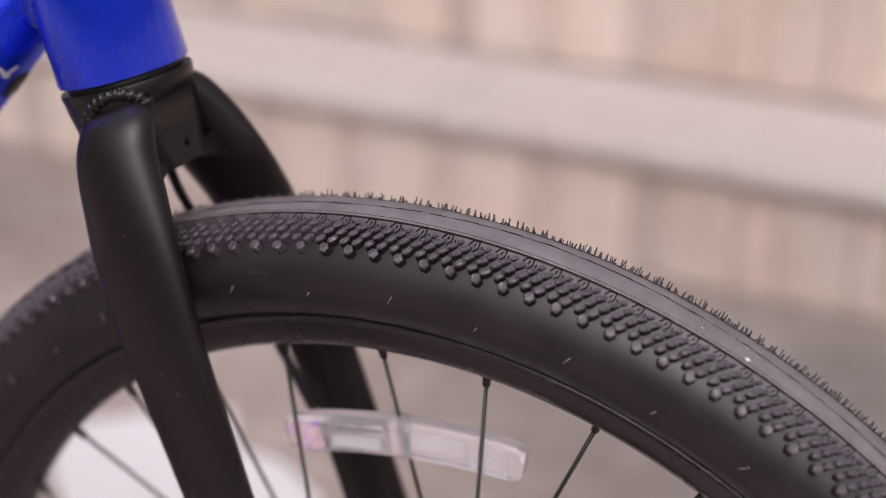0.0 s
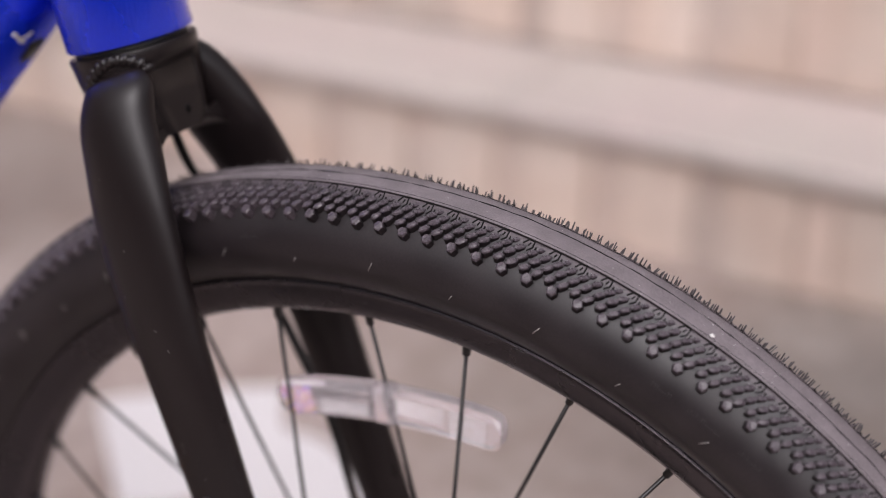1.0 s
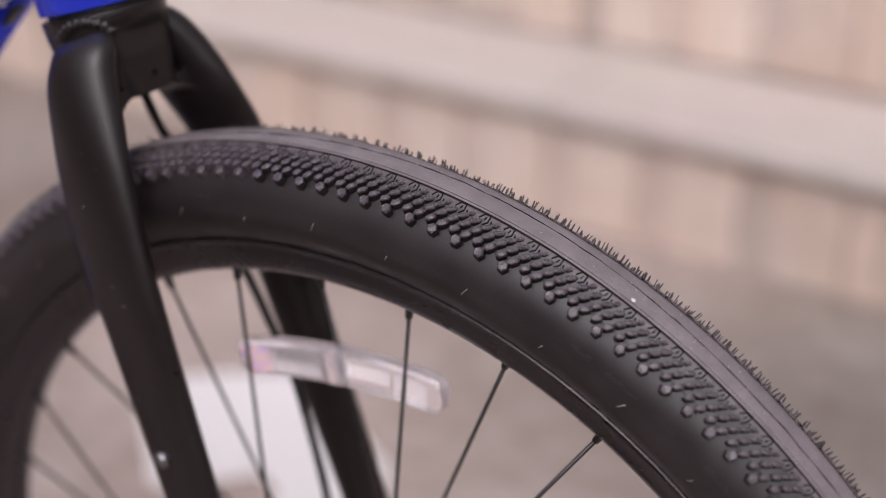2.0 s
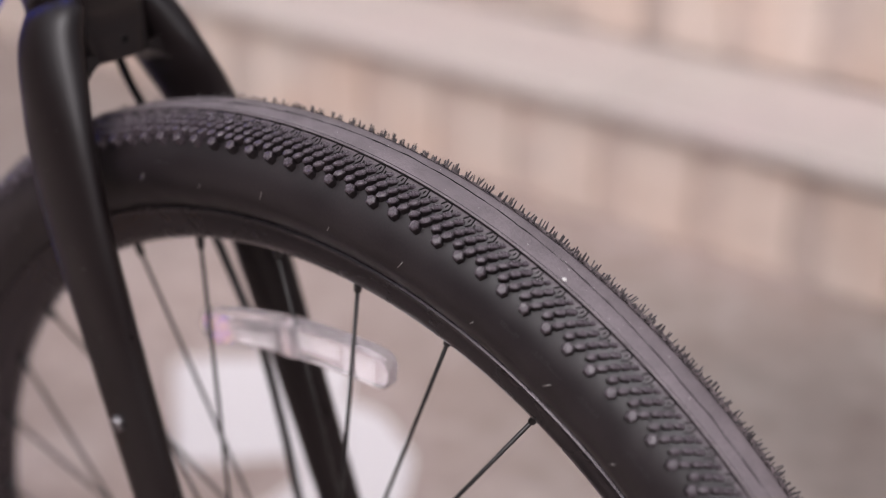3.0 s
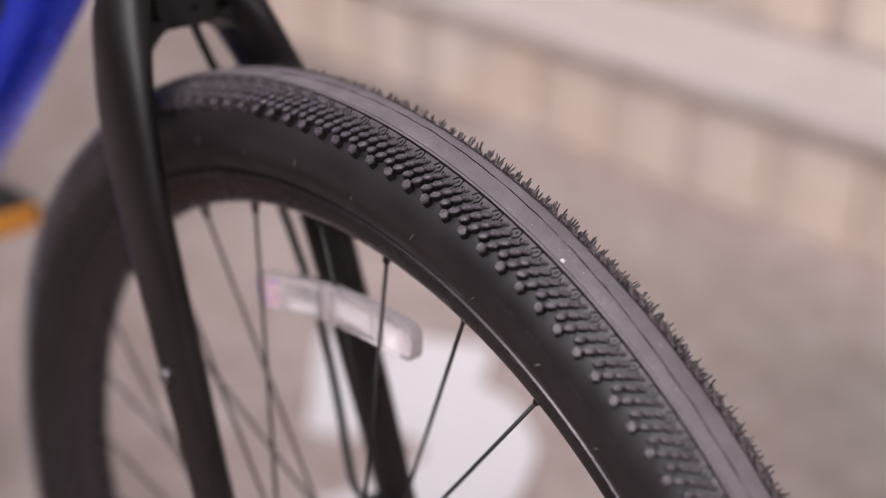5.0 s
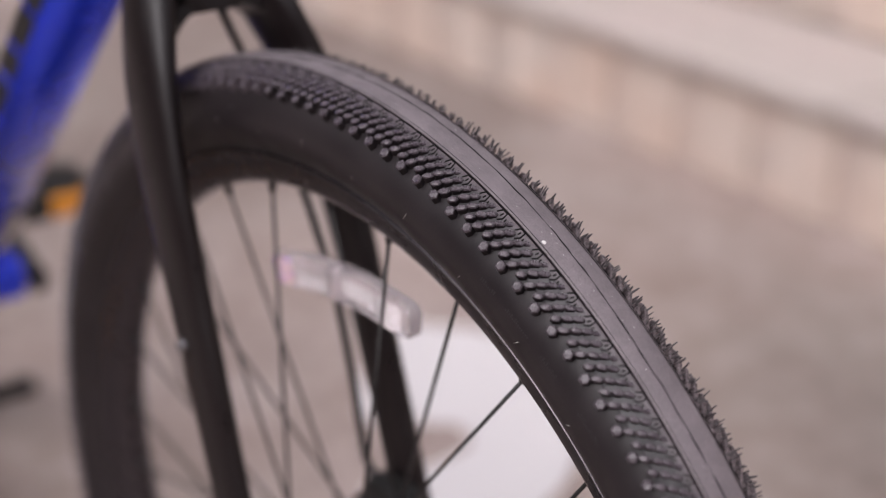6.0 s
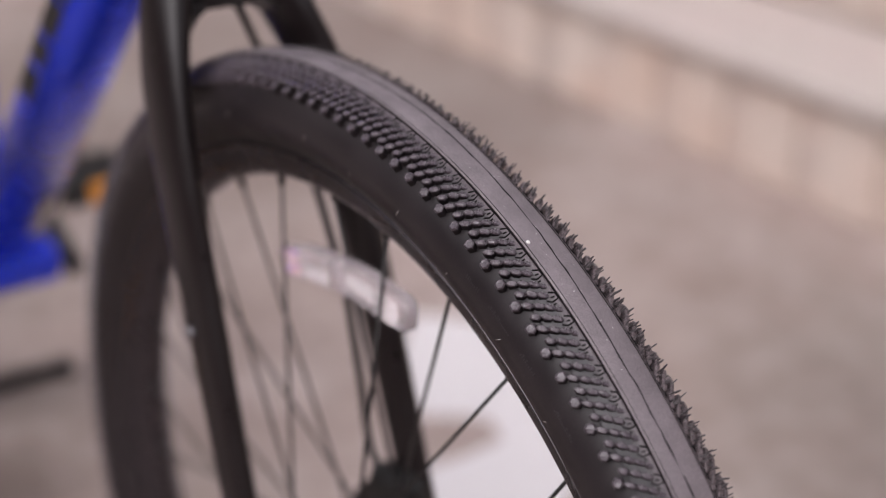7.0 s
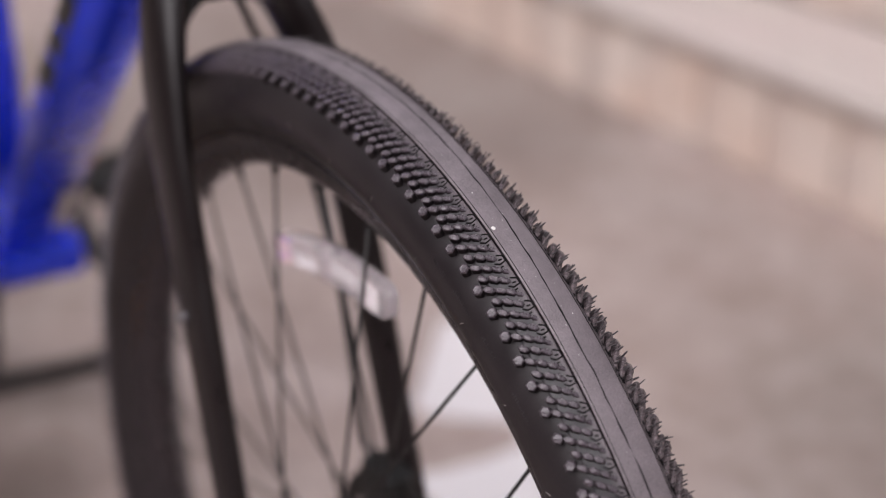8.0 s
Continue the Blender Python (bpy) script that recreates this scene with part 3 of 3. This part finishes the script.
def fork_leg(side):
    """A straight flattened leg that bends in to the crown at its top."""
    far = 1.0 if side > 0 else 0.0
    near = 1.0 - far
    # along the steerer, ahead, outward, half thickness, half breadth
    line = ((-0.007 - 0.0033 * near, 0.007 + 0.002 * near, 0.0205, 0.0060, 0.0060 + 0.002 * near), (-0.011 - 0.0022 * near, 0.0066 + 0.0014 * near, 0.0240, 0.0095, 0.0120 + 0.0035 * near),
            (-0.019 - 0.0015 * near, 0.0070 - 0.003 * far + 0.0025 * near, 0.0285, 0.0125, 0.0176 + 0.002 * far + 0.0024 * near), (-0.034, 0.0088 - 0.0032 * far, 0.0340, 0.0124, 0.0218 + 0.0022 * far),
            (-0.055, 0.0102 - 0.0012 * far, 0.0396, 0.0112, 0.0232 + 0.0032 * far), (-0.080, 0.0113 + 0.0008 * far, 0.0448 + 0.003 * far, 0.0098 + 0.0018 * far, 0.0240 + 0.0003 * far), (-0.115, 0.0132 + 0.0022 * far, 0.0486 + 0.006 * far, 0.0092 + 0.002 * far, 0.0229 - 0.0008 * far),
            (-0.150, 0.0152 + 0.0040 * far, 0.0502 + 0.006 * far, 0.0090, 0.0212 - 0.0005 * far), (-0.260, 0.0210 + 0.0050 * far, 0.0524 + 0.007 * far, 0.0085, 0.0172 - 0.0002 * far), (-0.375, 0.0310 + 0.004 * far, 0.0560 + 0.004 * far, 0.0085, 0.0125), (-0.400, 0.0370 + 0.004 * far, 0.0560 + 0.004 * far, 0.0075, 0.0105))
    # smooth the few stations into a fine sweep
    fine = []
    for i in range(len(line) - 1):
        p0, p1, p2, p3 = line[max(i - 1, 0)], line[i], line[i + 1], line[min(i + 2, len(line) - 1)]
        for k in range(5):
            s = k / 5
            fine.append([0.5 * (2 * b + (c - a) * s + (2 * a - 5 * b + 4 * c - d) * s * s + (3 * b - a - 3 * c + d) * s ** 3) for a, b, c, d in zip(p0, p1, p2, p3)])
    fine.append(line[-1])
    # the near leg's top end slopes back
    return sweep([(at_head(u, f, side * y), SIDE * ry, (FRONT + AXIS * 0.10 * near * max(0.0, 1 + u / 0.045)) * rf) for u, f, y, ry, rf in fine], 56, power=0.92)


for side in (-1, 1):
    leg = part("fork_leg", fork_leg(side), FORK, fork, "satin black flattened fork leg")
    part("dropout", block(-0.014, 0.014, side * 0.056 - 0.004, side * 0.056 + 0.004, 0.335, 0.372, 0.004, 2), FORK, leg)
    if side < 0:
        near_leg = leg
    # the rounded web between the leg and the underside of the crown
    web = [(0.034, -0.040), (0.010, -0.0440), (0.010, -0.0462)] + [(0.0100 + (0.0250 if side < 0 else 0.0300) * math.sin(radians(9 * k)), -0.0820 + 0.0358 * math.cos(radians(9 * k))) for k in range(1, 11)] + [(0.040 if side < 0 else 0.044, -0.0860)]
    bm = bmesh.new()
    rings = [[bm.verts.new(at_head(u, f, side * y)) for y, u in web] for f in (-0.005, 0.0200)]
    for j in range(len(web)):
        bm.faces.new((rings[0][j], rings[0][(j + 1) % len(web)], rings[1][(j + 1) % len(web)], rings[1][j]))
    bm.faces.new(rings[0])
    bm.faces.new(rings[1][::-1])
    sharp(part("crown_web", bm, FORK, fork), 40)
    # rippled weld round the top of the leg
    ripple = []
    for k in range(33 if side < 0 else 0):
        q = k / 32
        w = ((1 - q) ** 3, 3 * q * (1 - q) ** 2, 3 * q * q * (1 - q), q ** 3)
        fo, up = (sum(c * p[j] for c, p in zip(w, ((-0.0060, -0.0180), (0.005, -0.0030), (0.020, -0.0015), (0.0245, -0.0135)))) for j in (0, 1))
        ripple.append(at_head(up, fo, side * (math.sqrt(0.0303 ** 2 - fo ** 2) + 0.0013)))
    if ripple:
        weld = part("weld_bead", hose(ripple, 0.0019, sides=10, steps=2), FORK, fork, "rippled weld bead")
    for k in range(1, len(ripple) - 1, 3):
        ahead = (ripple[k + 1] - ripple[k - 1]).normalized()
        out = ((ripple[k] - HEAD) - AXIS * (ripple[k] - HEAD).dot(AXIS)).normalized()
        across = ahead.cross(out)
        bm = bmesh.new()
        bmesh.ops.create_icosphere(bm, subdivisions=2, radius=1.0)
        part("weld_ripple", bm, FORK, weld).matrix_basis = Matrix.Translation(ripple[k]) @ Matrix((ahead, across, out)).transposed().to_4x4() @ Matrix.Rotation(0.45 + 0.15 * math.sin(k * 1.3), 4, "Z") @ Matrix.Rotation(-0.30, 4, "Y") @ Matrix.Diagonal((0.0022, 0.0035 + 0.0004 * math.sin(k * 1.9), 0.0021, 1))
rng = random.Random(3)
skin = BVHTree.FromBMesh(fork_leg(-1))
for k in range(14):
    # dust specks on the outer face of the leg
    c = at_head(rng.uniform(-0.24, -0.03), 0, 0)
    u = (c - HEAD).dot(AXIS)
    bm = bmesh.new()
    bmesh.ops.create_icosphere(bm, subdivisions=1, radius=rng.uniform(0.00012, 0.00024))
    where = skin.ray_cast(at_head(u, rng.uniform(0.0, 0.024), -0.2), Vector((0, 1, 0)))[0]
    if where:
        part("dust_speck", bm, SPECK, near_leg).matrix_basis = Matrix.Translation(where)
bolt_at = Vector((-0.0815, -0.0600, 0.5332))
bm = sweep([(bolt_at + Vector((0, 0.004, 0)), (0.0045, 0, 0), (0, 0, 0.0045)), (bolt_at - Vector((0, 0.002, 0)), (0.0045, 0, 0), (0, 0, 0.0045)), (bolt_at - Vector((0, 0.0035, 0)), (0.003, 0, 0), (0, 0, 0.003))], 20)
sharp(part("fork_bolt", bm, BOLT, fork, "small grey steel bolt"), 40)

head_tube = sharp(part("head_tube", sweep([(at_head(u, 0, 0), SIDE * r, FRONT * r) for u, r in ((0.0, 0.0285), (0.0, 0.0308), (0.0012, 0.0314), (0.05, 0.0306), (0.10, 0.0292), (0.150, 0.0285), (0.152, 0.0270))], 64), BLUE, bicycle, "glossy metallic blue head tube"), 50)
part("headset_ring", sweep([(at_head(u, 0, 0), SIDE * 0.0275, FRONT * 0.0275) for u in (-0.0045, 0.0005)], 48), BLACK, head_tube)

# brake hose inside the fork
brake_hose = part("brake_hose", hose([(-0.1524, 0.0090, 0.7080), (-0.1522, 0.0155, 0.6935), (-0.1520, 0.0250, 0.6715), (-0.1430, 0.0340, 0.6450), (-0.1150, 0.0385, 0.6020), (-0.0930, 0.0400, 0.5620), (-0.0765, 0.0400, 0.5300), (-0.0620, 0.0400, 0.4830), (-0.0545, 0.0400, 0.4515), (-0.0480, 0.0405, 0.4320), (-0.0330, 0.0420, 0.4230)], 0.0025), BLACK, fork, "black brake hose")
part("hose_collar", sweep([((-0.1524, 0.0088, 0.7085), (0.0052, 0, 0), (0, 0.0052, 0)), ((-0.1522, 0.0140, 0.6965), (0.0050, 0, 0), (0, 0.0050, 0)), ((-0.1522, 0.0155, 0.6935), (0.0036, 0, 0), (0, 0.0036, 0))], 20), BLACK, brake_hose, "black rubber collar")
caliper = sharp(part("brake_caliper", block(-0.046, -0.006, 0.034, 0.056, 0.378, 0.428, 0.006, 2), BLACK, bicycle, "black disc brake caliper"), 40)

# wheel reflector clipped to a spoke
ARC_R, ARC_C, ARC_MID, ARC_HALF = 0.33, Vector((0.0285, 0.002, 0.253)), -7.9, 11.3


def arc_at(s, up, y):
    """A point on the reflector: s from -1 to 1 along it, up across it, y through it."""
    a = radians(ARC_MID + ARC_HALF * s)
    r = ARC_R + up
    return ARC_C + Vector((r * math.sin(a), y, r * math.cos(a)))


def bar_of_arc(s0, s1, half, y0, y1, edge, n=20, taper=0.0):
    """A bowed bar with bevelled long edges between s0 and s1."""
    bm = bmesh.new()
    rings = []
    for k in range(n + 1):
        s = s0 + (s1 - s0) * k / n
        q = max(0.0, abs(s) - 0.80) / 0.20
        # the moulded ends are rounded off
        tip = max(0.0, abs(s) - 0.90) / 0.10 if taper else 0.0
        h, deep = half * (1 - taper * q ** 2.5) * math.sqrt(1 - 0.72 * tip ** 3), 1 - 1.4 * taper * q ** 3
        rings.append([bm.verts.new(arc_at(s, u, y * deep)) for u, y in ((-h, y0 + edge), (-h + edge, y0), (h - edge, y0), (h, y0 + edge), (h, y1), (-h, y1))])
    for p, q in zip(rings, rings[1:]):
        for j in range(6):
            bm.faces.new((p[j], p[(j + 1) % 6], q[(j + 1) % 6], q[j]))
    bm.faces.new(rings[0])
    bm.faces.new(rings[-1][::-1])
    return bm


reflector = sharp(part("wheel_reflector", bar_of_arc(-1, 1, 0.0098, -0.0050, 0.0035, 0.0022, n=100, taper=0.12), CLEAR, bicycle, "clear prismatic plastic spoke reflector"), 30)
part("reflector_clip", bar_of_arc(-0.075, 0.075, 0.0102, -0.0060, 0.0042, 0.0022, n=4), CLEAR, reflector, "clear plastic spoke clip")


def prisms(name, s0, s1, rows, mat, label, shift=0.0):
    """A field of small pyramids on the face of the reflector."""
    bm = bmesh.new()
    rng = random.Random(rows)
    for i in range(int((s1 - s0) / 0.028)):
        for j in range(rows):
            s, u = s0 + (i + 0.5 * (j % 2) + 0.3) * 0.028, 0.0015 * (j - (rows - 1) / 2) + shift
            ring = [bm.verts.new(arc_at(s + ds * 0.0098, u + du * 0.00054, -0.0051)) for ds, du in ((-1, -1), (1, -1), (1, 1), (-1, 1))]
            tip = bm.verts.new(arc_at(s + rng.uniform(-0.0015, 0.0015), u + rng.uniform(-0.00015, 0.00015), -0.0062))
            for k in range(4):
                bm.faces.new((ring[k], ring[(k + 1) % 4], tip))
    return tagged(part(name, bm, mat, reflector, label, smooth=False), kind="stuff")


prisms("prism_tip", -0.92, -0.62, 10, IRIS, "pinkish prism patch with painted rainbow glints")
prisms("prism_field", -0.58, -0.12, 5, PRISM, "fine clear prism grid", -0.0030)
prisms("prism_field", 0.12, 0.56, 6, PRISM, "fine clear prism grid", 0.0022)
prisms("prism_field", 0.58, 0.90, 10, PRISM, "fine clear prism grid")
for s0, s1, low, tall in ((-0.66, -0.10, 0.0012, 0.0016), (-0.66, -0.10, 0.0050, 0.0020), (0.10, 0.55, -0.0045, 0.0018), (0.10, 0.96, 0.0070, 0.0016), (-0.82, 0.82, -0.0086, 0.0010)):
    # smooth ribs moulded along the lens
    bm = bmesh.new()
    last = None
    for k in range(17):
        s = s0 + (s1 - s0) * k / 16
        ring = [bm.verts.new(arc_at(s, low + tall * c, -0.0049 - d)) for c, d in ((0, 0), (0.2, 0.0006), (0.5, 0.0009), (0.8, 0.0006), (1, 0))]
        if last:
            for j in range(4):
                bm.faces.new((last[j], last[j + 1], ring[j + 1], ring[j]))
        last = ring
    part("lens_rib", bm, CLEAR, reflector)

# ---- tubes behind the fork ----
BB = Vector((-0.605, 0, 0.320))
down_tube = part("down_tube", tube(at_head(0.062, -0.015, 0), BB + Vector((-0.012, 0, 0.02)), 0.033, 0.033, sides=32, flat=0.68), BLUE, bicycle, "thick metallic blue down tube")
DOWN = (BB + Vector((-0.012, 0, 0.02)) - at_head(0.062, -0.015, 0)).normalized()
UNDER = DOWN.cross(SIDE)


def on_down_tube(along, side):
    """The pose on the under side of the down tube, x along it, z outward."""
    u = 0.68 * math.sqrt(0.033 ** 2 - side ** 2)
    n = (SIDE * side / 0.033 ** 2 + UNDER * u / (0.68 * 0.033) ** 2).normalized()
    m = Matrix((DOWN, n.cross(DOWN), n)).transposed().to_4x4()
    m.translation = at_head(0.062, -0.015, 0) + DOWN * along + SIDE * side + UNDER * u
    return m


# the weld where the down tube meets the head tube
seam = []
for k in range(73):
    a = radians(5 * k)
    y, off = 0.0300 * math.cos(a), 0.0224 * math.sin(a)
    run = (-math.sqrt(0.0306 ** 2 - y * y) + 0.015 - off * UNDER.dot(FRONT)) / DOWN.dot(FRONT)
    seam.append(at_head(0.062, -0.015, 0) + DOWN * (run + 0.001 * math.sin(k * 2.1)) + UNDER * off + SIDE * y)
part("weld_seam", hose(seam, 0.0042, sides=10, steps=2), BLUE, down_tube, "rippled blue painted weld")
for along, side, turn, length in ((0.0655, -0.0135, 0.9, 0.012), (0.0650, -0.0100, -0.5, 0.009)):
    part("logo_bar", block(-length / 2, length / 2, -0.0012, 0.0012, -0.0006, 0.0003), MARK, down_tube, "plain white logo bar", smooth=False).matrix_basis = on_down_tube(along, side) @ Matrix.Rotation(turn, 4, "Z")
for along, length in ((0.126, 0.026), (0.160, 0.030), (0.200, 0.038), (0.241, 0.028), (0.283, 0.036)):
    # dark plain bars in place of the lettering on the flank
    part("logo_bar", block(-length / 2, length / 2, -0.0075, 0.0075, -0.003, 0.0005), BLACK, down_tube, "dark plain logo bar", smooth=False).matrix_basis = on_down_tube(along, -0.0327)
bm = bmesh.new()
rings = [[bm.verts.new(on_down_tube(0.452 + 0.070 * k / 6 + 0.012 * math.sin(j * 0.5), 0.004 + 0.0268 * j / 8) @ Vector((0, 0, 0.0006))) for j in range(9)] for k in range(7)]
for p, q in zip(rings, rings[1:]):
    for j in range(8):
        bm.faces.new((p[j], p[j + 1], q[j + 1], q[j]))
part("tube_label", bm, PALE_PATCH, down_tube, "pale grey patch on the down tube")
part("cable_port", block(-0.008, 0.008, -0.0045, 0.0045, -0.002, 0.0022, 0.0015, 2), BLACK, down_tube, "black rubber cable port").matrix_basis = on_down_tube(0.078, 0.001)
part("tube_gusset", tube(at_head(0.060, 0.0, 0), at_head(0.030, -0.070, 0), 0.024, 0.018, sides=24, flat=1.0), BLUE, bicycle)
part("top_tube", tube(at_head(0.115, -0.01, 0), (-0.66, 0, 0.74), 0.022, 0.018, sides=24, flat=1.2), BLUE, bicycle)
part("seat_tube", tube(BB, (-0.660, 0, 0.80), 0.020, sides=24), BLUE, bicycle)
bottom_bracket = sharp(part("bottom_bracket", lathe([(-0.034, 0.012), (-0.034, 0.018), (-0.031, 0.022), (0.043, 0.022), (0.046, 0.018), (0.046, 0.012)], 40, (BB.x + 0.015, BB.z + 0.022)), BLUE, bicycle), 40)
for side in (-1, 1):
    part("chain_stay", tube(BB + Vector((-0.02, side * 0.035, 0)), (-1.10, side * 0.068, 0.35), 0.011, 0.008, sides=16, flat=1.4), BLUE, bicycle)
    part("seat_stay", tube((-0.79, side * 0.02, 0.74), (-1.10, side * 0.068, 0.36), 0.008, 0.007, sides=16), BLUE, bicycle)
    way = -side
    pedal_at = BB + Vector((way * 0.165, side * 0.095, way * -0.010))
    crank = part("crank", tube(BB + Vector((0, side * 0.070, 0)), pedal_at, 0.009, 0.008, sides=16, flat=1.5), BLACK, bicycle, "black crank arm")
    c = pedal_at + Vector((0, side * 0.06, 0))
    pedal = sharp(part("pedal", block(c.x - 0.045, c.x + 0.045, c.y - 0.045, c.y + 0.045, c.z - 0.012, c.z + 0.012, 0.005, 2), BLACK, bicycle, "black plastic pedal"), 40)
    part("pedal_reflector", block(c.x + 0.044, c.x + 0.050, c.y - 0.016, c.y + 0.034, c.z - 0.009, c.z + 0.014, 0.002, 2), AMBER, pedal, "amber reflector")
chainring = part("chainring", lathe([(-0.058, 0.060), (-0.058, 0.085), (-0.054, 0.085), (-0.054, 0.060)], 60, (BB.x, BB.z)), BLACK, bicycle, "black chainring", smooth=False)
rear_half = [(0.0, 0.350), (0.010, 0.348), (0.019, 0.341), (0.025, 0.332), (0.0272, 0.322), (0.025, 0.311), (0.017, 0.300), (0.012, 0.295)]
part("rear_tyre", lathe([(-y, r) for y, r in rear_half[::-1]] + rear_half[1:], 160, (-1.10, 0.35)), RUBBER, bicycle, "black rubber rear tyre")
part("rear_rim", lathe([(-y, r) for y, r in rim_half[::-1]] + rim_half[1:], 120, (-1.10, 0.35)), RIM, bicycle)
part("rear_hub", lathe([(-y, r) for y, r in hub_half[::-1]] + hub_half[1:], 32, (-1.10, 0.35)), BLACK, bicycle)
for k in range(32):
    theta = radians(11.25 * k)
    side = -1 if k % 2 == 0 else 1
    th = theta + (-1, 1, 1, -1)[k % 4] * radians(74)
    part("rear_spoke", tube((-1.10 + 0.2755 * math.sin(theta), 0, 0.35 + 0.2755 * math.cos(theta)), (-1.10 + 0.0262 * math.sin(th), side * 0.0285, 0.35 + 0.0262 * math.cos(th)), 0.00105, sides=6), STEEL, bicycle)

# ---- foot of a stand lying under the rear wheel ----
stand = tagged(part("bike_stand_foot", tube((-0.936, 0.172, 0.0125), (-0.962, -0.150, 0.0125), 0.0115, sides=20), BLACK, None), "black tubular stand foot lying on the concrete", "bike stand")
for end, way in (((-0.936, 0.172, 0.0125), 1), ((-0.962, -0.150, 0.0125), -1)):
    along = Vector((0.08, 0.997, 0)) * way
    cap = sweep([(Vector(end) - along * 0.014, (0.0122, 0, 0), (0, 0, 0.0122)), (Vector(end) + along * 0.003, (0.0122, 0, 0), (0, 0, 0.0122)), (Vector(end) + along * 0.006, (0.0090, 0, 0), (0, 0, 0.0090))], 20)
    sharp(part("end_cap", cap, BLACK, stand, "black rubber end cap"), 40)

# ---- white cut-out board lying on the floor ----
cut = part("white_board", slab([(-0.820, 0.612), (-0.735, 0.692), (-0.640, 0.760), (-0.585, 0.678), (-0.525, 0.682), (-0.442, 0.635), (-0.395, 0.560), (-0.365, 0.465), (-0.430, 0.375), (-0.525, 0.372), (-0.514, 0.420), (-0.508, 0.466), (-0.512, 0.528), (-0.560, 0.546), (-0.604, 0.490), (-0.645, 0.455)], 0.006, 0.012), WHITE, None, smooth=False)
cut.location.z = 0.0005
tagged(cut, "flat white hook-shaped board lying on the concrete", "board")

# ---- boards of the steps: broad upright boards with narrow ones set back between them ----
rng = random.Random(21)
for (y0, z0, rise, run), step, first in zip(STEPS, steps, (0.052, -0.064)):
    x = first - 27 * 0.1635
    while x < 4.8:
        dy = rng.uniform(0, 0.004)
        part("riser_board", block(x, x + 0.1085, y0 + dy, y0 + 0.022, z0 + 0.001, z0 + rise - 0.038, 0.003), RISER, step, smooth=False)
        part("riser_batten", block(x + 0.1105, x + 0.1615, y0 + 0.007 + dy, y0 + 0.023, z0 + 0.001, z0 + rise - 0.038, 0.002), BATTEN, step, "narrow greyish board set back", smooth=False)
        x += 0.1635
    rows = round((run + 0.022) / 0.117)
    wide = (run + 0.022) / rows
    for j in range(rows):
        ya = y0 - 0.022 + j * wide
        for k in range(5):
            xa = -4.45 + k * 1.9
            part("bench_board", block(xa, xa + 1.894, ya, ya + wide - 0.003, z0 + rise - 0.025, z0 + rise, 0.003), DECK, step, smooth=False)
